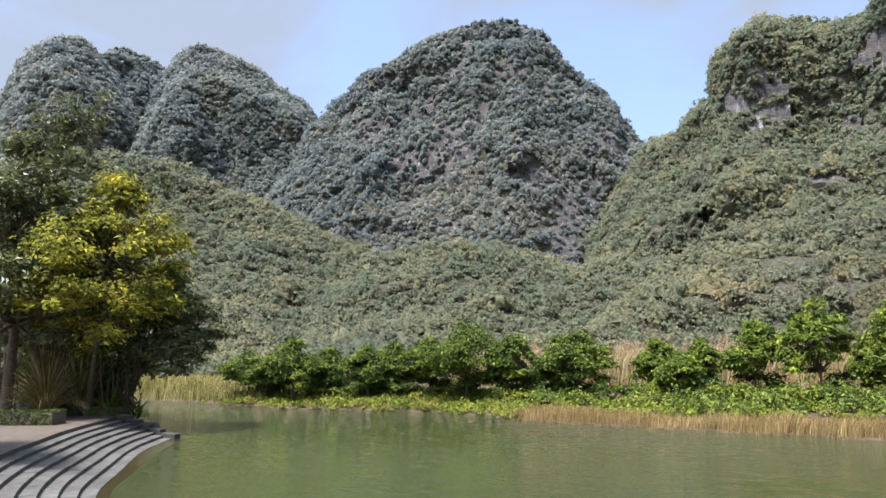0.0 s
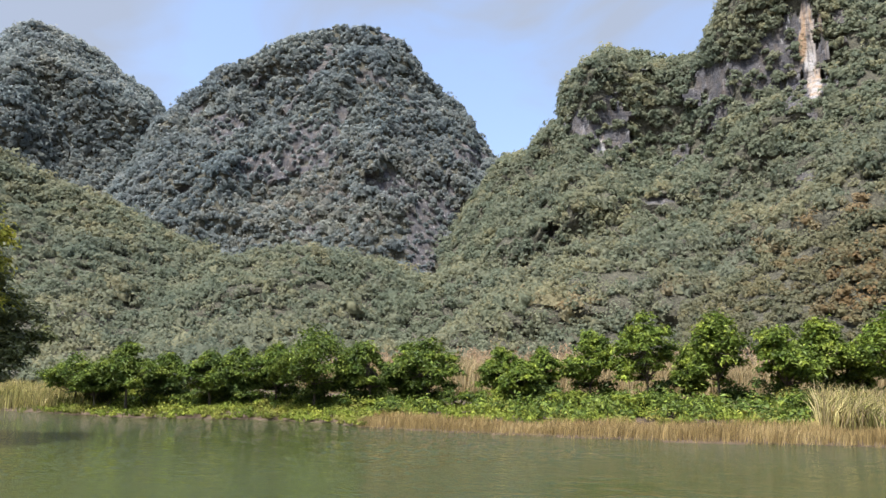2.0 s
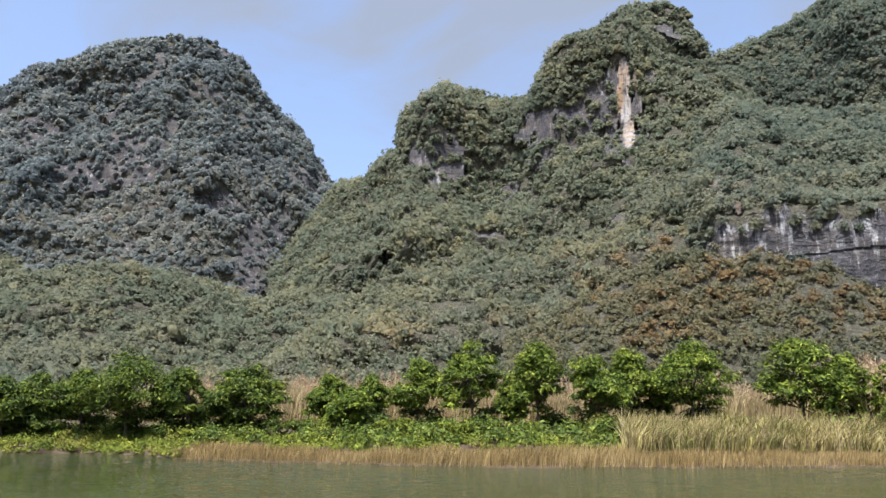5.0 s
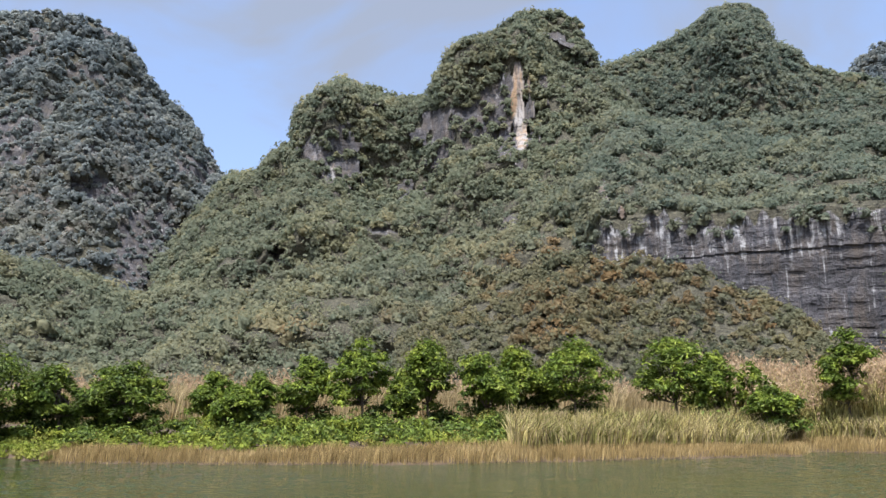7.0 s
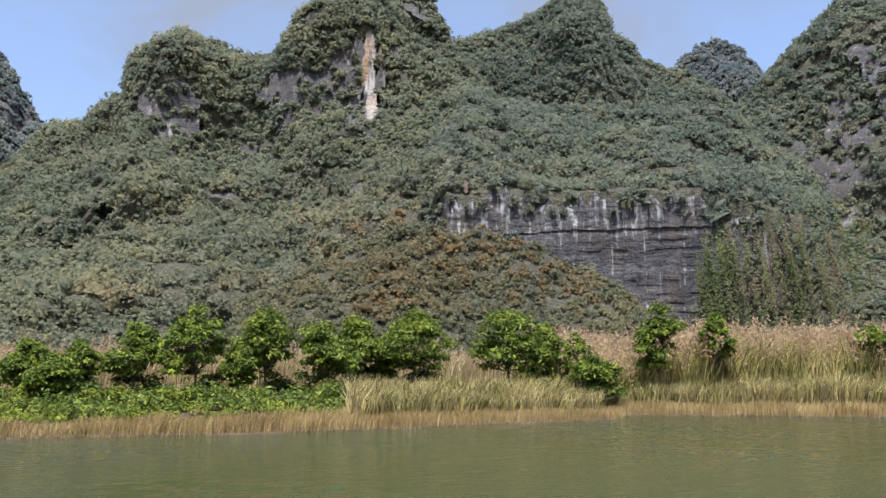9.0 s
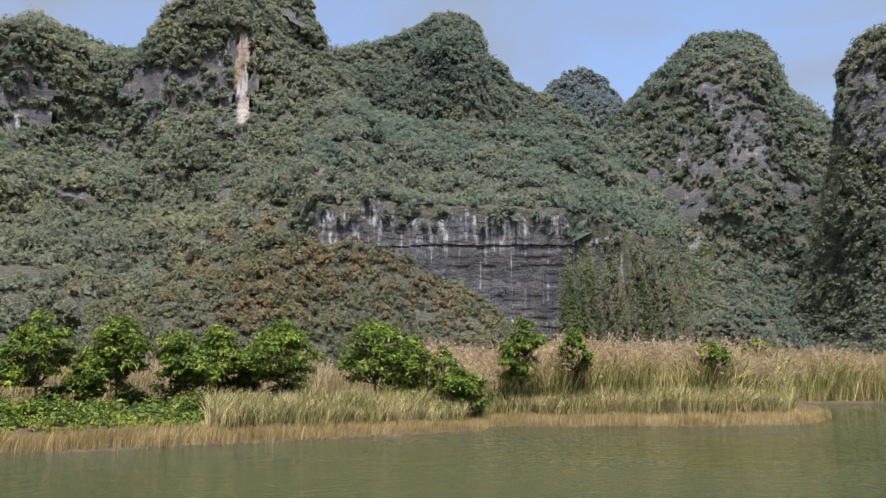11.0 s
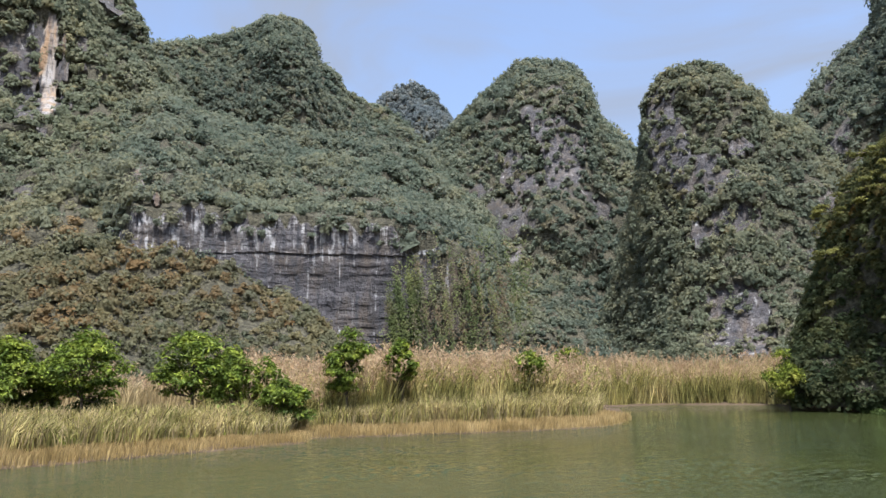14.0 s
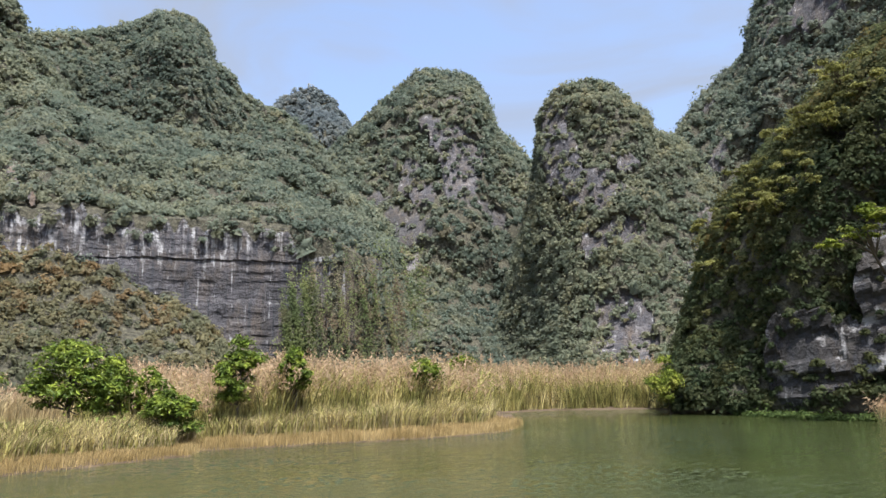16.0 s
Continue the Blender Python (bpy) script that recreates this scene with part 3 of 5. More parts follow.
    top_thing = thing("limestone_hill", xm, ym, 0.0, label, "hill", "limestone hills")
    ob = mesh_part("slope", p, q, mat, top_thing, smooth=False)
    for nm, val in (("bare", open_rock), ("stain", stain), ("drip", drip)):
        att = ob.data.attributes.new(nm, "FLOAT", "POINT")
        att.data.foreach_set("value", val.astype(np.float32))
    # plants
    fq = q[j.ravel() < rows + 2]
    A, B, C, Dd = (p[fq[:, k]] for k in range(4))
    nrm = np.cross(B - A, Dd - A)
    area = np.linalg.norm(nrm, axis=1)
    nrm = nrm / np.maximum(area, 1e-9)[:, None]
    nrm *= np.where((nrm * np.c_[-A[:, :2], np.full(len(A), 60.0)]).sum(1) < 0, -1, 1)[:, None]
    thin = open_rock[fq].mean(1) * (1 - 0.40 * scrub[fq].mean(1)) * (1 - 0.8 * (drip[fq].mean(1) > 0.68))
    wgt = area * (1 - (0.96 if wall else 0.86) * thin) * (stain[fq].max(1) < 0.5)
    fa = np.degrees(np.arctan2(A[:, 0], A[:, 1]))
    fe = np.degrees(np.arctan2(A[:, 2] - EYE, np.hypot(A[:, 0], A[:, 1])))
    wgt = wgt * (np.abs(fa - 4) < 73) * (fe > hidden)
    fd = np.hypot(A[:, 0], A[:, 1])
    for other, near in HILLS:
        o = np.array(other[1], float)
        od = float(other[3]) if np.isscalar(other[3]) else float(np.mean([d for _, d in other[3]]))
        wgt = wgt * ~((fd > od + 6) & (fe < np.interp(fa, o[:, 0], o[:, 1], left=-9, right=-9) - 1.3))
    n = int(wgt.sum() / (clump * clump) * 0.92 * cover)
    pick = np.searchsorted(np.cumsum(wgt) / wgt.sum(), (np.arange(n) + rng.random(n)) / n).clip(0, len(fq) - 1)
    u, v = rng.random((n, 1)), rng.random((n, 1))
    c = A[pick] * (1 - u) * (1 - v) + B[pick] * u * (1 - v) + C[pick] * u * v + Dd[pick] * (1 - u) * v
    ups = unit(nrm[pick] * 0.8 + np.array([0, 0, 1.0]))
    stand = fbm(c / np.array([11, 11, 11]), 3, seed + 40)
    rr = clump * np.clip(rng.lognormal(-0.28, 0.34, n) * (1 + 0.4 * stand), 0.45, 1.8)
    c = c + ups * (clump * 1.1 * np.clip(stand, 0.0, 0.8) * np.clip((1.25 - rr / clump), 0.3, 1) * (c[:, 2] > 3))[:, None]
    rr *= 1 - 0.35 * open_rock[fq[pick]].mean(1)
    hue = 0.40 + 0.15 * fbm(c / 16, 3, seed + 60) + rng.normal(size=n) * 0.15
    ca, ce = np.degrees(np.arctan2(c[:, 0], c[:, 1])), np.degrees(np.arctan2(c[:, 2] - EYE, np.hypot(c[:, 0], c[:, 1])))
    hue = np.clip(hue, 0.05, 0.70)
    for ba, be, ha, he, shift in tints:
        w = np.clip(1.3 - ((ca - ba) / ha) ** 2 - ((ce - be) / he) ** 2 + 0.6 * fbm(c / 7, 2, seed + 61), 0, 1)
        hue += shift * w * rng.uniform(0.3, 1.0, n)
    hue = np.clip(hue, 0, 1)
    each = 12 if lobes > 3 else 11 if leaves > 30 else 9
    v, f = crown_cores(c + ups * rr[:, None] * 0.02, rr * (0.44 if lobes > 3 else 0.50), ups)
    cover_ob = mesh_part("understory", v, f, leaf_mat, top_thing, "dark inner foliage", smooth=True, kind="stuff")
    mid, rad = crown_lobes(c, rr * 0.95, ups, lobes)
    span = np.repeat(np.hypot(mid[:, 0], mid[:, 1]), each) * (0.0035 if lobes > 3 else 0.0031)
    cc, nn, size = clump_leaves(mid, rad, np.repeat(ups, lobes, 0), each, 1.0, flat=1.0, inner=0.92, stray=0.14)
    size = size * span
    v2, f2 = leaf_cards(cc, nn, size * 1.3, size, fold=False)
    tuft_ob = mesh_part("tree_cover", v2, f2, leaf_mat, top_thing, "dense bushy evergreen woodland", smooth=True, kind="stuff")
    for ob2, count in ((cover_ob, len(v)), (tuft_ob, len(v2))):
        att = ob2.data.attributes.new("plant", "FLOAT", "POINT")
        att.data.foreach_set("value", np.repeat(hue, count // n).astype(np.float32))
    return top_thing


GENTLE = [(0, 0), (0.45, 0.22), (0.62, 0.42), (0.8, 0.72), (0.92, 0.92), (1, 1)]
STEEP = [(0, 0), (0.35, 0.2), (0.5, 0.5), (0.65, 0.78), (0.85, 0.95), (1, 1)]
TOWER = [(0, 0), (0.25, 0.12), (0.42, 0.45), (0.55, 0.75), (0.75, 0.95), (1, 1)]

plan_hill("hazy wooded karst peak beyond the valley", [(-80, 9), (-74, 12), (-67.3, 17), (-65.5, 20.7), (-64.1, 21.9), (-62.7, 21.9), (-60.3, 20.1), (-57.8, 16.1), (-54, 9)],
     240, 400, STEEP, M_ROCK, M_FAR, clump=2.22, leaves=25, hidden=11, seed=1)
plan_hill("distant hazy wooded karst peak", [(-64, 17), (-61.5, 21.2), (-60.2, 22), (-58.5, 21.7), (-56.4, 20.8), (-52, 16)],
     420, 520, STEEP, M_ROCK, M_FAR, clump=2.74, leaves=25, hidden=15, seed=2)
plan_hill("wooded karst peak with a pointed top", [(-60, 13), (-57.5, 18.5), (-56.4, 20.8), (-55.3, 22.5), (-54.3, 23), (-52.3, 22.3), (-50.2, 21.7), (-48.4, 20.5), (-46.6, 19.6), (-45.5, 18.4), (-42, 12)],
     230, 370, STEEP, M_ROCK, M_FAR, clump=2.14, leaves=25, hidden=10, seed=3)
plan_hill("low forested slope under the karst peaks", [(-84, 9), (-72, 12), (-61.9, 15.0), (-56.2, 14.4), (-52.1, 12.8), (-47.8, 11.2), (-43.5, 9.3), (-39, 8), (-34, 5)],
     110, 230, [(0, 0), (0.4, 0.3), (0.75, 0.72), (1, 1)], M_ROCK, M_SLOPE, clump=2.4, lobes=4, leaves=52, seed=4)
plan_hill("forested foot slope of the domed mountain", [(-46, 5), (-41, 8.0), (-35, 9.3), (-29, 8.2), (-25, 7.0), (-19, 8.8), (-13, 8.6), (-8, 5)],
     106, 180, [(0, 0), (0.4, 0.32), (0.75, 0.74), (1, 1)], M_ROCK, M_SLOPE, clump=2.3, lobes=4, leaves=52, seed=16)
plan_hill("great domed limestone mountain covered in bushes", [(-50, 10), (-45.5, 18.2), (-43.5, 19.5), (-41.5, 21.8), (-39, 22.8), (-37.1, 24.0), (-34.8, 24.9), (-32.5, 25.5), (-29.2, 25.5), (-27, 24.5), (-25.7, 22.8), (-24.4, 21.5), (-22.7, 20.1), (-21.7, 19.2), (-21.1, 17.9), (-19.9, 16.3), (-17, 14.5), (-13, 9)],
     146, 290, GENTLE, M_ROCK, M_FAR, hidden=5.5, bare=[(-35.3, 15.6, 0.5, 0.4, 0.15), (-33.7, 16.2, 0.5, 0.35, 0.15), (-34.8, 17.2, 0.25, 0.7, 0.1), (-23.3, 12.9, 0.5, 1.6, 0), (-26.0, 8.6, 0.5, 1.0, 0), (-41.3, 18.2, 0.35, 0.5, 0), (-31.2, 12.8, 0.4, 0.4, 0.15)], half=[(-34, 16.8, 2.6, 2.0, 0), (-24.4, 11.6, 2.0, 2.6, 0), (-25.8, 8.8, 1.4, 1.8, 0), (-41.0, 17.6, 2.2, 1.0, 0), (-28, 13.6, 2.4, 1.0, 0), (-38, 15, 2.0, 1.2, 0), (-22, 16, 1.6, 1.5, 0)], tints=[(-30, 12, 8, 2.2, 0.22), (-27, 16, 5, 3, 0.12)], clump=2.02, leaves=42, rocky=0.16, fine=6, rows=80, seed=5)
plan_hill("limestone mountain with a pale cliff and a rusty streak", [(-24, 9), (-19.1, 15.9), (-16.8, 16.3), (-15.6, 18.1), (-14.3, 19), (-13.9, 21.1), (-12.6, 22.2), (-10.8, 23.1), (-8.1, 22.8), (-5.3, 22.5), (-3.2, 22.3), (-2.7, 23.9), (-1, 26.2), (1.8, 26.9), (4.2, 28.2), (7.2, 28.4), (8.8, 27.5), (9.8, 25.6), (10.4, 24.1), (12.1, 21.9), (14.5, 19.6), (19, 14)],
     105, 235, [(0, 0), (0.4, 0.3), (0.7, 0.62), (0.85, 0.85), (1, 1)], M_ROCK, M_SLOPE, cliff=(-14, 7, 2.0, [(0, 0), (0.4, 0.28), (0.72, 0.58), (0.78, 0.86), (1, 1)]),
     bare=[(-11.9, 17.4, 0.9, 0.9, 0.02), (-11.3, 16.6, 0.35, 0.8, 0.75), (-12.6, 17.2, 0.16, 0.7, 0.3), (-9.9, 15.4, 0.2, 0.8, 0.3), (-2.2, 18.9, 0.25, 1.3, 0.1), (-2.9, 18.2, 0.5, 0.6, 0.05), (-1.0, 21.2, 0.5, 0.5, 0.1), (0.9, 21.6, 0.25, 0.6, 0.1),
           (3.9, 23.4, 0.48, 1.6, 0.9), (3.75, 21.4, 0.62, 1.6, 1.0), (4.05, 19.6, 0.55, 1.4, 1.0), (3.9, 18.5, 0.3, 0.6, 0.8), (4.75, 23.0, 0.16, 1.1, 0.4), (5.05, 21.4, 0.18, 1.3, 0.4), (5.5, 19.8, 0.2, 1.1, 0.35), (4.7, 20.4, 0.5, 2.0, 0)],
     half=[(-11.2, 18.6, 2.6, 1.9, 0), (-10.6, 16.2, 2.0, 1.6, 0), (-2.8, 19.6, 2.0, 2.2, 0), (0.4, 20.6, 2.6, 2.4, 0), (3, 20.5, 1.8, 3.4, 0)],
     tints=[(4, 8, 8, 4.5, 0.28), (10, 10, 5, 2.8, 0.50), (-4, 4.5, 4, 1.4, 0.24), (-12.8, 4.0, 1.8, 1.4, 0.34), (-15, 4.6, 1.4, 1.2, 0.3), (-18, 6, 5, 3, 0.08)], clump=2.25, lobes=4, leaves=48, rocky=0.03, fine=10, rows=110, blocks=0.1, course_h=1.2, seed=6)
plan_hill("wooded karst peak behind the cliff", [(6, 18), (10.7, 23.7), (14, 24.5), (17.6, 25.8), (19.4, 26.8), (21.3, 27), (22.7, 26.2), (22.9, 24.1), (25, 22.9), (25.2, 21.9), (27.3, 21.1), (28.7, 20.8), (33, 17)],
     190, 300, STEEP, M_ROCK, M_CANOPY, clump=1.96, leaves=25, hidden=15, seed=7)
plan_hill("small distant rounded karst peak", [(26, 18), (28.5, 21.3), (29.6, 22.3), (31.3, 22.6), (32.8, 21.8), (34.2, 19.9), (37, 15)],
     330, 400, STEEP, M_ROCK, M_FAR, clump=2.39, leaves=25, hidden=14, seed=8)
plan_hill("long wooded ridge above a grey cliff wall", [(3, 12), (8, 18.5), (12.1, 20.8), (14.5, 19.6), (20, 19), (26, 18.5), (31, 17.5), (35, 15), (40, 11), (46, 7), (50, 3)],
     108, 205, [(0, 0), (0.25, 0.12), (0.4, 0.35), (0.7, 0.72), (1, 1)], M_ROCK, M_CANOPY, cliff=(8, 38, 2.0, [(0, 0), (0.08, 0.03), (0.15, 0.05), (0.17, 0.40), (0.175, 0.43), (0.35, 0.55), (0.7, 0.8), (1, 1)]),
     wall=[(8.6, 10.2, 10.6), (10, 9.0, 11.6), (13, 8.6, 12.2), (18, 8.4, 12.2), (19.2, 7.2, 12.2), (22, 5.0, 12.4), (24.5, 3.0, 12.4), (26, 0.0, 12.0), (29.2, -1, 11.4), (30.2, 3.0, 10.9), (32, 7.0, 10.4), (33.6, 8.6, 9.6), (34.2, 9, 9.0)], crack=9.4,
     bare=[(10.3, 14.4, 0.35, 1.0, 0.35), (11.6, 13.2, 0.3, 0.6, 0.3), (34.0, 5.6, 0.5, 3.0, 0.25), (32.2, 5, 0.35, 3.0, 0.3), (36.2, 8.4, 0.5, 1.3, 0.2)],
     tints=[(33, 6, 4, 4.5, 0.26), (12, 8, 4, 2, 0.35), (26, 16, 9, 2.5, -0.04)], clump=2.3, lobes=4, leaves=42, fine=9, rows=170, blocks=0.08, course_h=0.75, seed=9)
plan_hill("dry brown brush slope below the cliff wall", [(-6, 4), (0, 7), (5, 9.4), (9, 10.2), (11, 9.6), (13, 10.1), (14.5, 9.0), (16.4, 9.3), (18, 8.0), (19, 7.4), (20, 6.7), (21.5, 6.2), (23.2, 5.4), (24.5, 3.6), (26, 2.4), (30, 1.6), (36, 1.6), (46, 1.2)],
     88, 112, [(0, 0), (0.5, 0.42), (1, 1)], M_ROCK, M_DRY, tints=[(13, 8, 7, 2.8, 0.70), (6, 6, 7, 3, 0.42), (18, 5.5, 4, 3, 0.46), (24, 3, 6, 2, 0.1)], clump=1.4, leaves=33, bulge=2.5, lobes=4, seed=10)
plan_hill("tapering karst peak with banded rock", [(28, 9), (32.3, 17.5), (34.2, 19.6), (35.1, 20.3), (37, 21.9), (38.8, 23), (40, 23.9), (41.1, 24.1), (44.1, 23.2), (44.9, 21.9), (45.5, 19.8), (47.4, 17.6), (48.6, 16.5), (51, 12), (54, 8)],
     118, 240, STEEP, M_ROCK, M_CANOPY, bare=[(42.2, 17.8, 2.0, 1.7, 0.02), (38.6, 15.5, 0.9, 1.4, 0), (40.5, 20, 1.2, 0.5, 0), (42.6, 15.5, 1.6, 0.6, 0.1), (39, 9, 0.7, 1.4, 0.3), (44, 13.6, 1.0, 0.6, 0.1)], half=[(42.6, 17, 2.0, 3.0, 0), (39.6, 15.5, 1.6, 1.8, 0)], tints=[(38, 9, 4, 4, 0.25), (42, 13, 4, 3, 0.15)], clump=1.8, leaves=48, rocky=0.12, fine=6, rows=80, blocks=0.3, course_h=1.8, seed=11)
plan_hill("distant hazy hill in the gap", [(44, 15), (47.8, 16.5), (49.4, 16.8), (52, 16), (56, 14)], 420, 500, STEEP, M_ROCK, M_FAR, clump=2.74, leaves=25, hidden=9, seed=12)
plan_hill("steep karst tower with dark ledges", [(45.5, 4), (47.7, 10.4), (48.8, 14.7), (49.1, 16.4), (49.7, 20.6), (51, 22), (53.5, 22.4), (55.2, 21.8), (57.6, 19.5), (57.9, 18), (59.6, 17.4), (62, 14), (66, 8)],
     [(45, 122), (48, 108), (52, 96), (66, 92)], 165, TOWER, M_ROCK, M_SLOPE, bare=[(56.2, 2.6, 1.4, 1.8, 0.12), (53.4, 3.0, 0.8, 1.6, 0.2), (50.3, 18.4, 1.3, 2.8, 0), (56, 16, 1.0, 1.0, 0), (53.5, 14.5, 1.6, 0.6, 0), (53, 10, 0.8, 1.4, 0)], half=[(55.0, 3.4, 2.8, 2.8, 0), (50.5, 18, 2.0, 3.4, 0), (53.5, 14.4, 3, 1.6, 0), (55, 11, 2.6, 1.0, 0)], tints=[(54, 7, 5, 4, 0.22), (53, 13, 4, 4, 0.12)], cover=1.3, clump=1.45, leaves=36, rocky=0.07, fine=8, rows=90, blocks=0.25, course_h=1.0, seed=13)
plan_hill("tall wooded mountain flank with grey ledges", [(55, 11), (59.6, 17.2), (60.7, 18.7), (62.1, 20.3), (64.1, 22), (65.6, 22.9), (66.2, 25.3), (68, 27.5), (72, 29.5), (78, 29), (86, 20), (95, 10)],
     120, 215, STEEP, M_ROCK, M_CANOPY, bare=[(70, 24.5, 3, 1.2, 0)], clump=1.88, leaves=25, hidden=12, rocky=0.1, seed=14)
# Dark rock and leaves carry the bluff's shade; crest tints carry its sun.
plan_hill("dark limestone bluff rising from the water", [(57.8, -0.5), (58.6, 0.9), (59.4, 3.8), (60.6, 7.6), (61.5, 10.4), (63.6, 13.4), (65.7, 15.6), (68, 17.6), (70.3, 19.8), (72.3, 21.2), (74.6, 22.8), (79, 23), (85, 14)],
     [(55, 64), (58, 61), (64, 58), (68, 55.5), (80, 53), (110, 58)], [(55, 70), (64, 74), (110, 80)], [(0, 0), (0.06, 0.05), (0.10, 0.30), (0.30, 0.55), (0.6, 0.82), (1, 1)], M_ROCK_SHADED, M_CLIFF_LEAF,
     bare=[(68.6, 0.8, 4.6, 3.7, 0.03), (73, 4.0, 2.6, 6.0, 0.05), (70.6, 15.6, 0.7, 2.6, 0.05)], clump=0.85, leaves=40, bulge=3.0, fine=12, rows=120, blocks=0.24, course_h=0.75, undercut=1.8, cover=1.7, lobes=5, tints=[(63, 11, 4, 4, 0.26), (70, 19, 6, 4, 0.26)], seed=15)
for spec, extra in HILLS:
    hill(*spec, **extra)


def vine_curtain(label, a0, a1, dist, low, high, strands, mat):
    """Creepers hanging down a rock wall."""
    bunch = rng.uniform(a0, a1, max(4, int((a1 - a0) * 5)))
    tops = rng.uniform(0.5, 1.0, len(bunch))
    which = rng.integers(0, len(bunch), strands)
    az = bunch[which] + rng.normal(size=strands) * 0.3
    ztop = low + (high - low) * np.clip(tops[which] + rng.normal(size=strands) * 0.12, 0.08, 1.05)
    zlow = np.maximum(low, ztop - rng.uniform(4, 20, strands))
    k = 44
    t = rng.random((strands, k))
    z = ztop[:, None] + (zlow - ztop)[:, None] * t
    spread = 0.14 * rng.normal(size=(strands, k)) + 0.2 * np.sin(z * 0.5 + az[:, None] * 7)
    x, y = around(az[:, None] + spread, dist - 0.4 + rng.normal(size=(strands, k)) * 0.35)
    c = np.stack([x, y, z], -1).reshape(-1, 3)
    nm = np.array([-math.sin(radians((a0 + a1) / 2)), -math.cos(radians((a0 + a1) / 2)), 0.6]) + rng.normal(size=c.shape) * 0.4
    xm, ym = around((a0 + a1) / 2, dist)
    ob = thing("vine_curtain", xm, ym, low, label, "vines", kind="stuff")
    mesh_part("leaves", *leaf_cards(c, nm, 0.36 * rng.uniform(0.6, 1.3, len(c)), 0.2, fold=False), mat, ob, kind="stuff")


vine_curtain("green creepers hanging down the grey cliff wall", 29.2, 31.4, 121.0, 3.0, 22.0, 230, M_VINE)
vine_curtain("dry brownish creepers on the cliff foot", 31.4, 38.4, 120.0, 2.0, 24.0, 170, M_VINE_DRY)
vine_curtain("olive creepers trailing from ledges of the cliff", 32.0, 40.0, 119.0, 3.0, 26.0, 90, M_VINE)

# ---------------------------------------------------------------- reed beds and bank plants
def scatter(x0, x1, o0, o1, n):
    """Points along the far bank, o metres behind the water's edge."""
    x = rng.uniform(x0, x1, n)
    return np.c_[x, shore(x) + rng.uniform(o0, o1, n)]


def reed_bed(name, label, xy, height, width, mat, lean=0.12, plume=0.0, spread=0.25):
    gap = lumps(np.c_[xy * 1.3, xy[:, :1] * 0], 15) + 0.6 * lumps(np.c_[xy * 0.45, xy[:, :1] * 0], 16)
    xy = xy[gap > rng.uniform(-1.1, 0.35, len(xy))] if height > 1.0 else xy
    z = np.maximum(ground_z(xy), -0.3)
    tuft = 1 + 0.28 * lumps(np.c_[xy * 0.8, xy[:, :1] * 0], 8) + 0.20 * lumps(np.c_[xy * 0.2, xy[:, :1] * 0], 9)
    h = height * tuft * rng.uniform(1 - spread, 1 + spread * 0.5, len(xy))
    v, f, tip = blades(xy, z, h, width, lean)
    x, y = xy.mean(0)
    ob = thing(name, x, y, 0.0, label, "reeds", kind="stuff")
    mesh_part("blades", v, f, mat, ob, kind="stuff")
    if plume:
        t = tip[rng.random(len(tip)) < plume]
        k = 7
        c = np.repeat(t, k, 0) + rng.normal(size=(len(t) * k, 3)) * np.array([0.06, 0.06, 0.2])
        vv, ff = leaf_cards(c, rng.normal(size=c.shape) * np.array([1, 1, 0.3]), 0.28, 0.07, fold=False)
        mesh_part("plumes", vv, ff, M_PLUME, ob, "pinkish feathery seed heads", kind="stuff")
    return ob


def field(poly, n):
    poly = np.array(poly, float)
    lo, hi = poly.min(0), poly.max(0)
    out = []
    while sum(map(len, out)) < n:
        q = rng.uniform(lo, hi, (n, 2))
        inside = np.zeros(n, bool)
        for a, b in zip(poly, np.roll(poly, -1, 0)):
            c = (a[1] > q[:, 1]) != (b[1] > q[:, 1])
            inside ^= c & (q[:, 0] < a[0] + (q[:, 1] - a[1]) / (b[1] - a[1] + 1e-9) * (b[0] - a[0]))
        out.append(q[inside])
    return np.concatenate(out)[:n]


reed_bed("reed_strip", "short golden dry reeds standing along the water", scatter(-18.5, 37.5, -0.1, 2.6, 30000), 0.47, 0.02, M_GOLD, 0.16)
reed_bed("reed_bank", "waist-high green and straw grass on the bank", scatter(1.5, 37, 2.3, 6.5, 20000), 1.5, 0.045, M_REED, 0.36)
reed_bed("straw_bank", "pale straw grass standing among the green", scatter(1.5, 37, 2.2, 6.8, 10500), 1.55, 0.04, M_REED_DRY, 0.36)
reed_bed("tall_reed_bed", "tall green reeds with pinkish plumes", field([(13, 38.5), (22, 37), (30, 35.2), (35, 36.5), (40, 41), (45, 47), (46, 58), (14, 56)], 44000), 3.25, 0.05, M_REED, 0.36, plume=0.3, spread=0.3)
reed_bed("dry_reed_field", "straw-coloured dry reed field behind the trees", field([(-40, 56), (14, 50), (14, 64), (-40, 70)], 19000), 3.0, 0.055, M_REED_DRY, 0.22, plume=0.12, spread=0.14)
reed_bed("far_reed_bed", "tall reeds with plumes beside the far channel", field([(46, 49.5), (50, 50), (56, 49), (61.5, 42), (60.6, 36.6), (62, 35), (72, 40), (66, 58), (48, 62)], 30000), 3.5, 0.045, M_REED, 0.36, plume=0.22, spread=0.3)
reed_bed("low_reed_bed", "yellow-green marsh grass on the far shore", field([(-75, 34), (-48, 33.4), (-40, 33.2), (-40, 46), (-75, 52)], 22000), 1.15, 0.035, M_REED, 0.25)


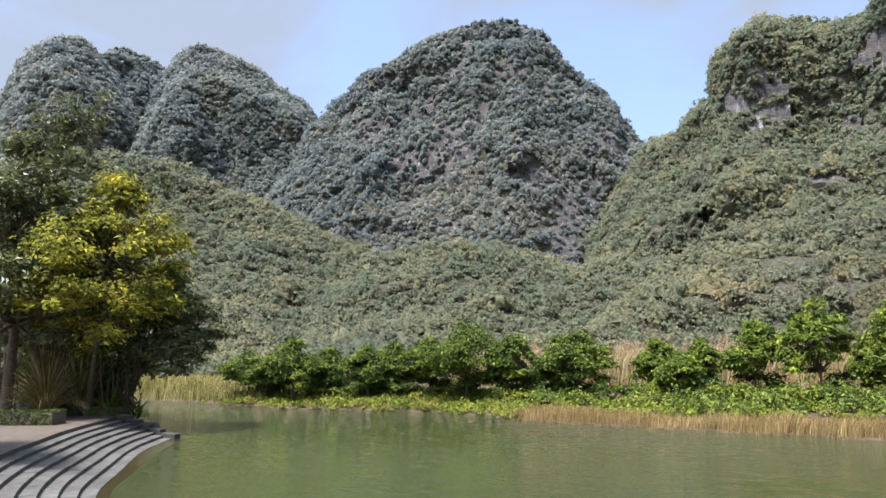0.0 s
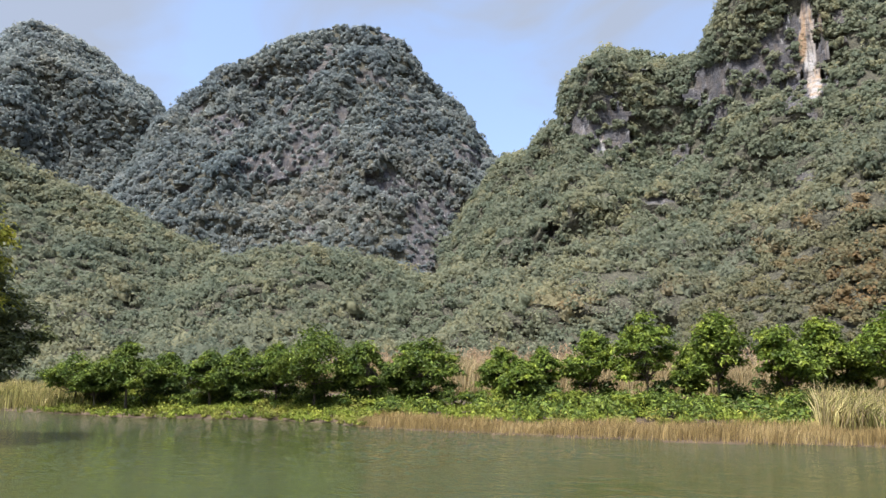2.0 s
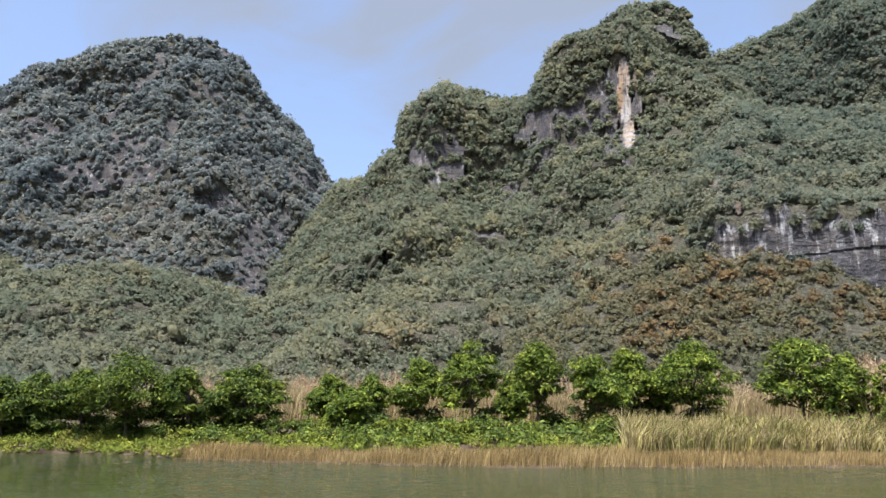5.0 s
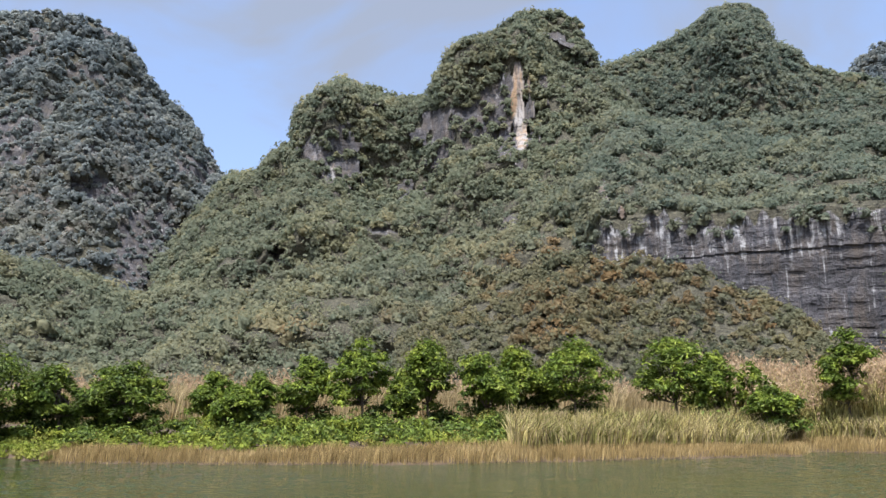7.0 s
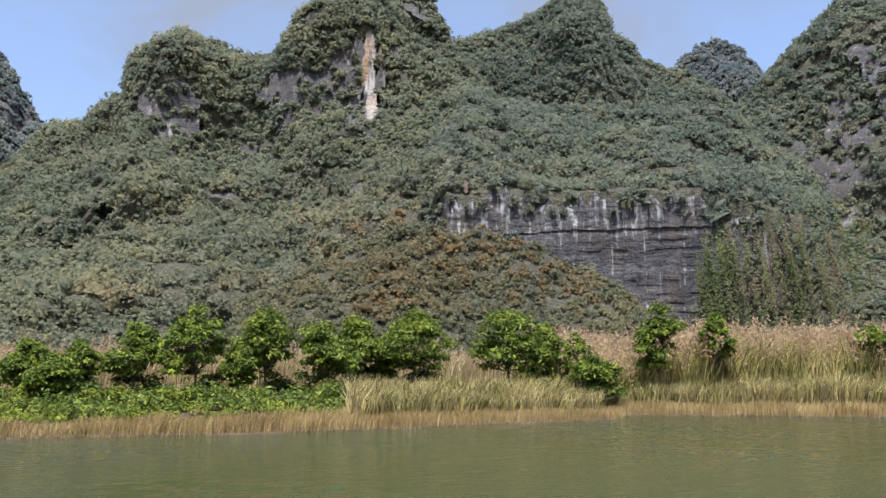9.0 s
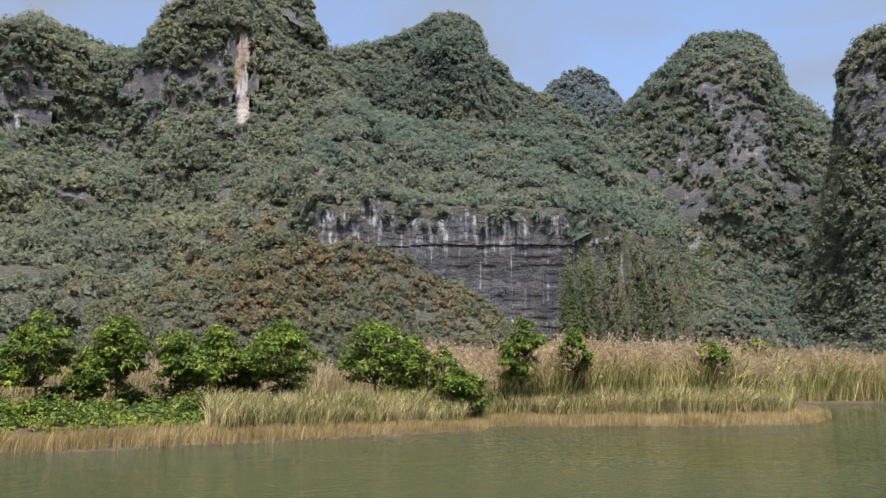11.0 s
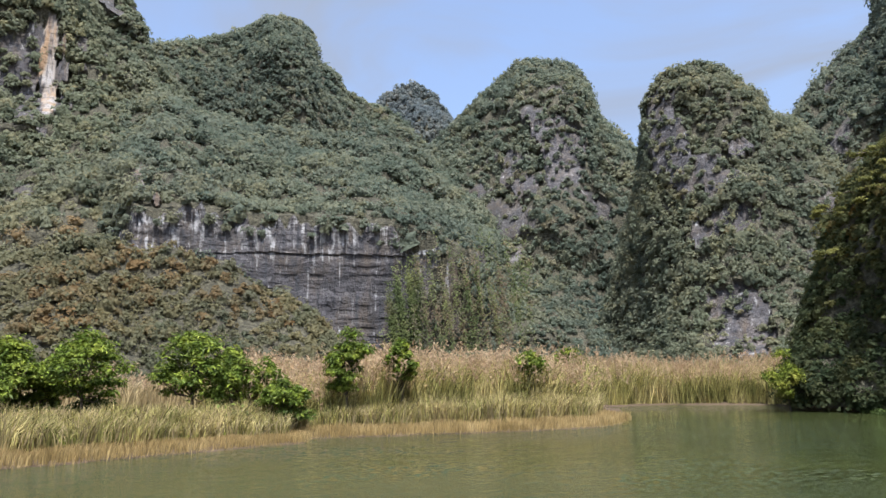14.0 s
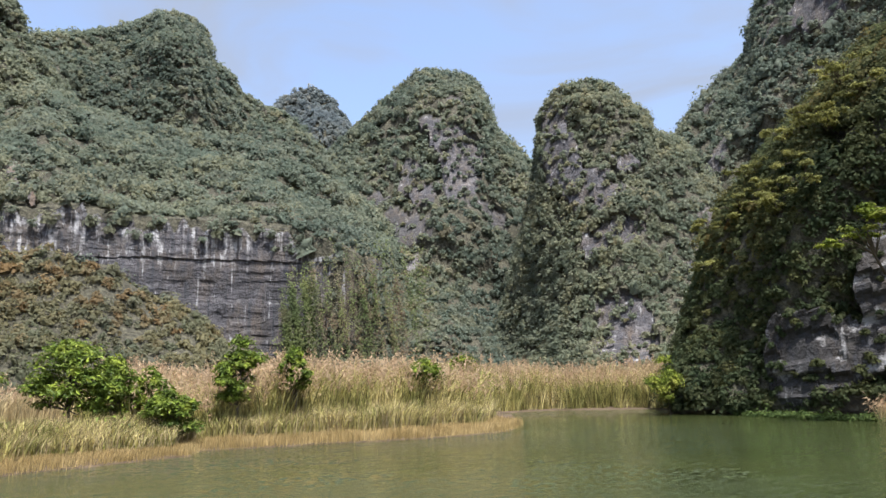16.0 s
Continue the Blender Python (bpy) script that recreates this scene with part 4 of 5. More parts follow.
def herb_patch(name, label, xy, size, mat, leaves=60, leaf=0.16):
    z = np.maximum(ground_z(xy), 0)
    r = size * rng.lognormal(-0.1, 0.4, len(xy))
    c = np.c_[xy, z + r * 0.3]
    cc, nn, s = clump_leaves(c, r, np.repeat([[0, 0, 1.0]], len(xy), 0), leaves, leaf)
    v, f = leaf_cards(cc, nn, s * 1.5, s * 0.9, fold=False)
    x, y = xy.mean(0)
    ob = thing(name, x, y, 0.0, label, "undergrowth", kind="stuff")
    mesh_part("leaves", v, f, mat, ob, kind="stuff")


herb_patch("bank_undergrowth", "bright green low plants covering the bank", np.vstack([scatter(-44, -18, -0.1, 8, 640), scatter(-18, 11, 2.8, 9, 420)]), 0.42, M_HERB, 75, 0.09)
herb_patch("bank_shrubs", "dark green low shrubs between the trees", scatter(-44, 20, 4, 12, 330), 0.8, M_TREE_DARK, 105, 0.13)


# ---------------------------------------------------------------- trees
def tree(name, label, x, y, top, radius, bottom, mat, leaves=6800, leaf=0.19, group="", lean=0.0, clusters=42, trunk=0.09, base_z=None, puff=(0.22, 0.42), spread=0.95):
    z0 = float(ground_z(np.array([[x, y]]))[0]) if base_z is None else base_z
    ob = thing(name, x, y, z0, label, "tree", group)
    h = top - bottom
    mid = np.array([x + lean, y, bottom + h * 0.5])
    path = [np.array([x, y, z0 - 0.15])]
    for k in range(1, 6):
        t = k / 5
        path.append(np.array([x + lean * t, y, z0 + (bottom + h * 0.75 - z0) * t]) + np.r_[rng.normal(size=2) * 0.06, 0])
    wood = [tube(path, np.linspace(trunk, trunk * 0.25, 6))]
    cs, rs = [], []
    skew, lop = rng.uniform(0.8, 1.2, 2), rng.normal() * radius * 0.18
    for k in range(clusters):
        u = unit(rng.normal(size=(1, 3)))[0]
        q = u * rng.uniform(0.45, spread)
        squeeze = 1 - 0.75 * max(q[2], 0) + 0.1 * min(q[2], 0)
        c = mid + q * np.array([radius * squeeze * skew[0], radius * squeeze * skew[1], h * 0.46]) + np.array([lop * q[2], 0, 0])
        cs.append(c)
        rs.append(radius * rng.uniform(*puff))
        s = path[2 + k % 3]
        wood.append(tube([s, (s + c) / 2 + np.array([0, 0, -0.1 * radius]) + rng.normal(size=3) * 0.05, c], [trunk * 0.42, trunk * 0.28, trunk * 0.1], 5))
    cs.append(mid + np.array([0, 0, h * 0.40]))
    rs.append(radius * 0.32)
    v, f = join(wood)
    mesh_part("trunk", v, f, M_BARK, ob, "grey-brown trunk and limbs", smooth=True)
    per = max(20, leaves // len(cs))
    cc, nn, s = clump_leaves(np.array(cs), np.array(rs), np.repeat([[0, 0, 1.0]], len(cs), 0), per, leaf, 0.85, 0.75, 0.35)
    v, f = leaf_cards(cc, nn, s * 1.3, s * 0.55)
    mesh_part("crown", v, f, mat, ob)
    return ob


GROVE = [(-41.4, 34.7, 3.5, 1.9, 0.6), (-36.4, 34.2, 4.3, 1.8, 0.7), (-35.6, 36.5, 3.6, 1.6, 0.6), (-31.6, 36.1, 3.7, 1.7, 0.7), (-30.9, 38.0, 3.9, 1.7, 0.6), (-28.5, 38.6, 4.2, 1.7, 0.6), (-25.0, 37.4, 5.0, 2.6, 0.8), (-24.2, 40.3, 3.8, 1.3, 0.6), (-21.7, 38.3, 4.1, 1.5, 0.8), (-18.2, 39.0, 4.3, 2.0, 1.0), (-39.1, 34.2, 2.9, 1.4, 0.6), (-20.2, 40.2, 4.1, 1.4, 0.7)]
ROW = [(-14.6, 41.5, 3.8, 1.3, 1.4), (-12.7, 39.0, 3.0, 1.3, 1.2), (-12.3, 42.2, 3.9, 1.2, 1.4), (-9.5, 41.9, 4.8, 1.6, 1.7), (-6.3, 41.5, 5.7, 1.8, 1.6), (-2.7, 41.9, 5.6, 1.9, 2.0), (0.5, 41.0, 4.7, 1.6, 1.9), (2.3, 43.9, 5.2, 1.7, 2.1), (5.5, 41.6, 5.5, 2.2, 2.3)]
LONE = [(10.7, 40.6, 5.5, 2.3, 2.0), (12.6, 40.0, 4.6, 1.5, 1.6), (14.6, 40.4, 4.0, 1.2, 2.6), (14.4, 37.3, 2.8, 1.2, 1.8), (18.3, 37.8, 5.7, 1.5, 2.3), (21.5, 37.3, 5.1, 1.0, 3.2), (30.1, 36.1, 4.3, 1.0, 3.5)]
def fuller(x, y, top, radius, bottom):
    return x, y, top + 0.1, radius * 1.08, max(bottom - 0.6, 1.0)


for row in GROVE:
    tree("riverside_tree", "leafy dark green tree on the far bank", *fuller(*row), M_TREE_DARK, group="riverside trees")
BEHIND = [(-15.5, 44.5, 3.2, 1.2, 1.2), (-4.4, 44.8, 3.7, 1.2, 1.5), (3.9, 45.0, 3.8, 1.3, 1.6)]
for row in ROW + BEHIND:
    tree("riverside_tree", "bright green broad-leaved young tree on the bank", *fuller(*row), M_TREE, group="riverside trees")
for row in LONE:
    tree("riverside_tree", "bright green young tree standing among the reeds", *fuller(*row), M_TREE, group="riverside trees")

def shrub(label, x, y, radius, height, mat, leaves=900, leaf=0.16):
    z0 = float(ground_z(np.array([[x, y]]))[0])
    ob = thing("shrub", x, y, z0, label, "shrub", "bank shrubs")
    k = 8
    c = np.c_[x + rng.normal(size=k) * radius * 0.45, y + rng.normal(size=k) * radius * 0.45, z0 + height * rng.uniform(0.25, 0.75, k)]
    cc, nn, sz = clump_leaves(c, np.full(k, radius * 0.55), np.repeat([[0, 0, 1.0]], k, 0), leaves // k, leaf, 0.8, 0.7, 0.3)
    mesh_part("foliage", *leaf_cards(cc, nn, sz * 1.3, sz * 0.55), mat, ob)
    for p in c[:5]:
        mesh_part("stem", *tube([(x, y, z0 - 0.1), ((x + p[0]) / 2, (y + p[1]) / 2, z0 + (p[2] - z0) * 0.6), tuple(p)], [0.035, 0.025, 0.01], 5), M_BARK, ob)


# Shrubs behind the trunks: the shade under the crowns put into dark leaves.
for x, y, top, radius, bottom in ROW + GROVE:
    shrub("shrub behind a riverside tree, darkened as the shade under it", x + float(rng.uniform(-0.9, 0.9)), y + 1.3, 1.25, 1.9, M_TREE_SHADE, 1000, 0.18)
for x, y, r, h in [(-4.6, 37.2, 1.5, 1.3), (-7.8, 37.0, 1.1, 0.9), (1.2, 37.0, 1.2, 1.2), (14.4, 37.6, 1.3, 1.6)]:
    shrub("spreading dark green shrub in front of the trees", x, y, r, h, M_TREE_DARK, 1500, 0.15)
for k in range(46):
    sx = -43 + k * 1.22 + rng.uniform(-0.4, 0.4)
    sy = float(shore(sx)) + (rng.uniform(6.0, 9.5) if sx > -18 else rng.uniform(3.5, 6.0))
    tall = rng.uniform(0.6, 1.35)
    if sx < 9:
        shrub("dense dark green shrub between the trees" if k % 3 else "bright green leafy shrub on the bank", sx, sy, tall * 0.75, tall, M_TREE_DARK if k % 3 else M_HERB)

# ---------------------------------------------------------------- plaza, steps and trees on the near bank
PLAZA_Z = 0.7
TOP_EDGE = np.array([(-3, 3.2), (-10, 3.7), (-15.5, 5.8), (-20.3, 9.1), (-22.6, 11.1), (-25.7, 13.7), (-29.5, 17.8)], float)
LOW_EDGE = np.array([(-3, 6.6), (-9, 6.9), (-12.5, 7.5), (-16.3, 9.3), (-19.0, 11.6), (-23.0, 14.8), (-25.5, 17.7)], float)


def along(edge, t):
    """Points at the shares t of a bank line, its corners rounded off."""
    for _ in range(3):
        a, b = edge[:-1], edge[1:]
        edge = np.vstack([edge[:1], np.stack([a * 0.75 + b * 0.25, a * 0.25 + b * 0.75], 1).reshape(-1, 2), edge[-1:]])
    d = np.r_[0, np.cumsum(np.linalg.norm(np.diff(edge, axis=0), axis=1))]
    d /= d[-1]
    return np.c_[np.interp(t, d, edge[:, 0]), np.interp(t, d, edge[:, 1])]


def build_plaza():
    t = np.linspace(0, 1, 30)
    rim = along(TOP_EDGE, t)
    outline = np.vstack([rim, [(-34, 20.5), (-46, 23), (-80, 20), (-80, -60), (20, -60), (20, -6), (14, 2), (2, 3.2)]])
    bm = bmesh.new()
    vs = [bm.verts.new((*p, PLAZA_Z)) for p in outline]
    lo = [bm.verts.new((*p, -1.5)) for p in outline]
    bm.faces.new(vs)
    for k in range(len(vs)):
        bm.faces.new((vs[k], lo[k], lo[(k + 1) % len(vs)], vs[(k + 1) % len(vs)]))
    bmesh.ops.recalc_face_normals(bm, faces=bm.faces)
    ob = part("pavement", bm, M_PAVE)
    tagged(ob, "brown paved riverside plaza", "pavement", kind="structure")


def build_steps(count=7):
    steps = thing("stone_steps", -22, 12, 0.0, "curved flight of grey stone steps down to the water", "steps")
    t = np.linspace(0, 1, 33)
    for k in range(count):
        f0, f1 = k / count, (k + 1) / count
        outer = along(LOW_EDGE, t) * (1 - f0) + along(TOP_EDGE, t) * f0
        inner = along(LOW_EDGE, t) * (1 - f1) + along(TOP_EDGE, t) * f1
        z = 0.03 + (PLAZA_Z - 0.06) * f0
        for s in range(len(t) - 1):
            g = 0.004
            quad = [outer[s] * (1 - g) + outer[s + 1] * g, outer[s + 1] * (1 - g) + outer[s] * g, inner[s + 1] * (1 - g) + inner[s] * g, inner[s] * (1 - g) + inner[s + 1] * g]
            quad = [np.array(p) for p in quad]
            up = z + rng.normal() * 0.003
            bm = bmesh.new()
            bot = [bm.verts.new((p[0] + 22, p[1] - 12, up - (0.16 if k else 1.3))) for p in quad]
            top = [bm.verts.new((p[0] + 22, p[1] - 12, up)) for p in quad]
            bm.faces.new(top)
            for m in range(4):
                bm.faces.new((bot[m], bot[(m + 1) % 4], top[(m + 1) % 4], top[m]))
            bmesh.ops.recalc_face_normals(bm, faces=bm.faces)
            part("slab", bm, M_STONE, steps)
    edge = along(LOW_EDGE, t)
    out = np.gradient(edge, axis=0)
    out = np.c_[out[:, 1], -out[:, 0]] / np.linalg.norm(out, axis=1)[:, None]
    rim = edge + out * (0.42 + 0.14 * np.sin(t * 9))[:, None]
    bm = bmesh.new()
    a = [bm.verts.new((p[0] + 22, p[1] - 12, 0.012)) for p in edge]
    b = [bm.verts.new((p[0] + 22, p[1] - 12, 0.005)) for p in rim]
    c = [bm.verts.new((p[0] + 22, p[1] - 12, -0.4)) for p in rim]
    for k in range(len(t) - 1):
        bm.faces.new((a[k], b[k], b[k + 1], a[k + 1]))
        bm.faces.new((b[k], c[k], c[k + 1], b[k + 1]))
    bmesh.ops.recalc_face_normals(bm, faces=bm.faces)
    part("apron", bm, M_WET, steps, "brown silted apron awash at the waterline")


def build_end_wall():
    """Stepped stone cheek wall closing the far end of the flight."""
    a, b = TOP_EDGE[-1], LOW_EDGE[-1]
    ob = thing("cheek_wall", *((a + b) / 2), 0.0, "dark weathered stone wall ending the steps", "wall")
    e = np.array([-0.35, 0.94])
    for k in range(5):
        p, q = b + (a - b) * k / 5, b + (a - b) * (k + 0.985) / 5
        if k == 0:
            p = p + (b - a) * 0.05
        z = 0.20 + 0.145 * k
        bm = bmesh.new()
        ring = [p, q, q + e * 0.4, p + e * 0.4]
        c = (a + b) / 2
        lo = [bm.verts.new((v[0] - c[0], v[1] - c[1], -1.0)) for v in ring]
        hi = [bm.verts.new((v[0] - c[0], v[1] - c[1], z)) for v in ring]
        bm.faces.new(hi)
        for m in range(4):
            bm.faces.new((lo[m], lo[(m + 1) % 4], hi[(m + 1) % 4], hi[m]))
        bmesh.ops.recalc_face_normals(bm, faces=bm.faces)
        bmesh.ops.bevel(bm, geom=bm.edges[:], offset=0.015, segments=1, affect="EDGES")
        part("block", bm, M_DARK_STONE, ob)


build_plaza()
build_steps()
build_end_wall()


tree("shade_tree", "large dark broad-leaved tree beside the plaza", -34.5, 15.6, 13.4, 4.4, 2.6, M_BIG_LEFT, 20000, 0.23, "plaza trees", 1.2, 64, 0.26, 0.7, (0.16, 0.36), 1.0)
tree("yellowing_tree", "tree with yellowing leaves beside the steps", -31.2, 17.4, 11.6, 3.5, 1.9, M_YELLOW, 17000, 0.19, "plaza trees", 1.5, 90, 0.12, 0.7, (0.17, 0.34), 1.0)
tree("yellowing_tree", "slender tree with yellow leaves among dark ones", -35.4, 17.0, 11.4, 2.6, 4.0, M_YELLOW, 6000, 0.19, "plaza trees", 1.2, 50, 0.09, 0.7, (0.14, 0.3), 1.0)
tree("shade_tree", "dark green tree leaning over the river", -33.2, 20.3, 7.4, 2.7, 1.6, M_BIG_LEFT, 13000, 0.2, "plaza trees", 3.6, 56, 0.11, 0.5, (0.16, 0.36), 1.0)
tree("shade_tree", "broad-leaved tree with dark foliage behind the plaza", -39.0, 19.4, 9.5, 4.4, 1.6, M_BIG_LEFT, 10000, 0.26, "plaza trees", 0.5, 40, 0.2, 0.7)
tree("shade_tree", "tall broad-leaved tree arching over the plaza", -23.5, 4.5, 12.5, 4.6, 4.4, M_BIG_LEFT, 8000, 0.26, "plaza trees", 0.5, 34, 0.26, 0.7)


def stem_tangle(label, x0, y0, x1, y1, count, tall, z0):
    """Many thin crooked stems rising together out of the undergrowth."""
    ob = thing("sapling_clump", (x0 + x1) / 2, (y0 + y1) / 2, z0, label, "saplings")
    for k in range(count):
        t = rng.random()
        p = np.array([x0 + (x1 - x0) * t, y0 + (y1 - y0) * t, z0 - 0.1]) + np.r_[rng.normal(size=2) * 0.5, 0]
        lean = rng.normal(size=2) * 0.8
        h = tall * rng.uniform(0.6, 1.15)
        path = [p + np.r_[lean * u ** 1.3 + rng.normal(size=2) * 0.1, h * u] for u in (0, 0.2, 0.45, 0.7, 1.0)]
        w = rng.uniform(0.02, 0.06)
        mesh_part("stem", *tube(path, [w, w * 0.9, w * 0.75, w * 0.55, w * 0.3], 5), M_BARK, ob)


stem_tangle("tangle of thin dark trunks under the plaza trees", -37.0, 15.4, -31.4, 20.0, 60, 4.6, 0.6)


def twig_spray(x, y, z, dx, dy, dz, count):
    """A bare-ended branch with a few leaves, reaching out of a crown."""
    ob = thing("branch", x, y, z, "thin branch with sparse dark leaves reaching out", "branch", "branches")
    a, b = np.array([x, y, z]), np.array([x + dx, y + dy, z + dz])
    wood, lc = [tube([a, (a + b) / 2 + np.array([0, 0, 0.15]), b], [0.04, 0.028, 0.01], 5)], []
    for k in range(count):
        t = rng.uniform(0.25, 1.0)
        p = a * (1 - t) + b * t + np.array([0, 0, 0.3 * t * (1 - t)])
        q = p + rng.normal(size=3) * 0.45 + np.array([0, 0, 0.15])
        wood.append(tube([p, (p + q) / 2, q], [0.012, 0.009, 0.004], 4))
        lc.append(q + rng.normal(size=(14, 3)) * 0.17)
    lc = np.concatenate(lc)
    mesh_part("bough", *join(wood), M_BARK, ob)
    mesh_part("leaves", *leaf_cards(lc, rng.normal(size=lc.shape) + np.array([0, 0, 0.6]), 0.30, 0.12), M_BIG_LEFT, ob)


twig_spray(-31.8, 14.4, 12.4, 1.2, 2.4, 1.6, 34)
twig_spray(-31.6, 14.2, 10.9, 1.1, 2.2, 0.7, 34)
twig_spray(-32.6, 15.2, 12.0, 1.3, 1.9, 1.0, 30)
twig_spray(-29.4, 17.0, 9.6, 1.1, 1.8, 0.7, 10)


def thicket(name, label, box, count, size, mat, leaves, leaf, z0):
    x0, x1, y0, y1, h = box
    q = np.c_[rng.uniform(x0, x1, count), rng.uniform(y0, y1, count), z0 + rng.uniform(0.1, h, count)]
    r = size * rng.uniform(0.6, 1.3, count)
    cc, nn, sz = clump_leaves(q, r, np.repeat([[0, 0, 1.0]], count, 0), leaves, leaf)
    ob = thing(name, (x0 + x1) / 2, (y0 + y1) / 2, z0, label, "shrub")
    mesh_part("leaves", *leaf_cards(cc, nn, sz * 1.3, sz * 0.6), mat, ob)
    for a, b in zip(rng.uniform(x0, x1, 7), rng.uniform(y0, y1, 7)):
        mesh_part("stem", *tube([(a, b, z0 - 0.1), (a + rng.normal() * 0.2, b + rng.normal() * 0.2, z0 + h * 0.5), (a + rng.normal() * 0.4, b, z0 + h)], [0.05, 0.04, 0.015], 5), M_BARK, ob)
    return ob


# Undergrowth whose shade from the plaza crowns is put into the leaf colour.
thicket("thicket", "tangled shrubs darkened as the shade under the plaza trees", (-47, -34.5, 18.5, 23, 5.0), 130, 1.0, M_TREE_SHADE, 90, 0.24, 0.6)
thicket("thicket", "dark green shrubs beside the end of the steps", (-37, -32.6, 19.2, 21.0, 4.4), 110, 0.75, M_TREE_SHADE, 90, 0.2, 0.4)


def hedge(x0, y0, x1, y1, width=0.9, height=0.5):
    """A clipped box hedge between two points."""
    ob = thing("clipped_hedge", (x0 + x1) / 2, (y0 + y1) / 2, PLAZA_Z, "low clipped dark green hedge edging the plaza", "hedge", "hedges")
    e = np.array([x1 - x0, y1 - y0])
    L = np.linalg.norm(e)
    e /= L
    s = np.array([-e[1], e[0]])
    n = int(L * 420)
    u, w, z = rng.uniform(0, L, n), rng.uniform(-0.5, 0.5, n) * width, rng.uniform(0.02, height, n)
    side = rng.random(n)
    w = np.where(side < 0.35, np.sign(w) * width * 0.5, w)
    z = np.where(side > 0.35, height + rng.normal(size=n) * 0.02, z)
    c = np.c_[np.array([x0, y0]) + u[:, None] * e + w[:, None] * s, PLAZA_Z + z]
    nm = np.where((side < 0.35)[:, None], np.c_[np.sign(w)[:, None] * s, np.full(n, 0.3)], np.array([[0, 0, 1.0]])) + rng.normal(size=(n, 3)) * 0.4
    mesh_part("leaves", *leaf_cards(c, nm, 0.12, 0.07), M_TREE_SHADE, ob)
    core = [np.array([x0, y0]) + a * e * L + b * s * width * 0.46 for a, b in ((0, -1), (1, -1), (1, 1), (0, 1))]
    v = [(*p, PLAZA_Z) for p in core] + [(*p, PLAZA_Z + height * 0.93) for p in core]
    mesh_part("core", v, [(4, 5, 6, 7), (0, 1, 5, 4), (1, 2, 6, 5), (2, 3, 7, 6), (3, 0, 4, 7)], M_BARK, ob)


hedge(-33.5, 11.4, -28.0, 14.6)
hedge(-33.0, 16.4, -30.0, 18.6, 0.7, 0.35)


def fountain_grass(name, label, x, y, z, count, length, width, mat, up=0.9):
    ob = thing(name, x, y, z, label, "plant")
    parts = []
    for k in range(count):
        a, tilt = rng.uniform(0, 2 * np.pi), rng.uniform(0.1, up)
        L = length * rng.uniform(0.6, 1.1)
        t = np.linspace(0, 1, 5)
        out = L * (t * math.sin(tilt) + 0.25 * t ** 2)
        rise = L * (t * math.cos(tilt) - 0.45 * t ** 2.5 * math.sin(tilt) * 2)
        cx, cy = x + out * math.cos(a), y + out * math.sin(a)
        wd = width * np.array([0.7, 1, 0.9, 0.6, 0.05])
        sx, sy = -math.sin(a) * wd / 2, math.cos(a) * wd / 2
        v = np.concatenate([np.c_[cx - sx, cy - sy, z + rise], np.c_[cx + sx, cy + sy, z + rise]])
        f = [(m, m + 1, 6 + m) for m in range(4)] + [(m, 6 + m, 5 + m) for m in range(4)]
        parts.append((v, np.array(f)))
    mesh_part("fronds", *join(parts), mat, ob)


fountain_grass("screw_pine", "spiky arching dark leaves at the water's edge", -30.2, 19.2, 0.5, 60, 1.7, 0.07, M_TREE_DARK, 1.2)
fountain_grass("screw_pine", "spiky arching plant beside the steps", -31.4, 18.6, 0.6, 60, 1.9, 0.07, M_TREE, 1.2)
fountain_grass("dry_bamboo", "drooping straw and green bamboo clump under the trees", -34.6, 17.4, 0.7, 260, 4.2, 0.05, M_DEAD, 0.75)
fountain_grass("dry_bamboo", "lit straw-coloured bamboo leaves beside the plaza", -31.6, 15.9, 0.7, 300, 3.3, 0.05, M_DEAD, 0.8)
fountain_grass("dry_bamboo", "dead brown bamboo leaves hanging by the trunks", -33.2, 18.2, 0.7, 160, 3.8, 0.05, M_DEAD, 0.5)

# ---------------------------------------------------------------- plants at the foot of the bluff
tree("waterside_tree", "bright green bushy tree at the foot of the bluff", 53.2, 33.4, 4.6, 2.2, 0.4, M_HERB, 4500, 0.2, "waterside trees", -0.5, 22, 0.08)
tree("waterside_tree", "low bright green tree behind the reeds", 46.2, 49.6, 5.2, 2.6, 1.4, M_HERB, 4000, 0.24, "waterside trees", 0.0, 20, 0.08)
tree("waterside_tree", "low green tree among the far reeds", 48.4, 51.5, 4.6, 1.9, 1.2, M_HERB, 2600, 0.24, "waterside trees", 0.0, 20, 0.08)
bx = rng.uniform(0, 1, 260)
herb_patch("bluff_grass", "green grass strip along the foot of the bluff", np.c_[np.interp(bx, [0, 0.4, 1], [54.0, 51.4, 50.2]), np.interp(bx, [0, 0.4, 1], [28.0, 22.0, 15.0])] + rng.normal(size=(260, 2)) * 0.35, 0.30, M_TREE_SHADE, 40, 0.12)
reed_bed("bluff_reeds", "tan reeds at the corner of the bluff", np.c_[rng.uniform(49.4, 51.0, 1500), rng.uniform(13.5, 17.0, 1500)], 1.5, 0.03, M_REED_DRY, 0.25, plume=0.2)


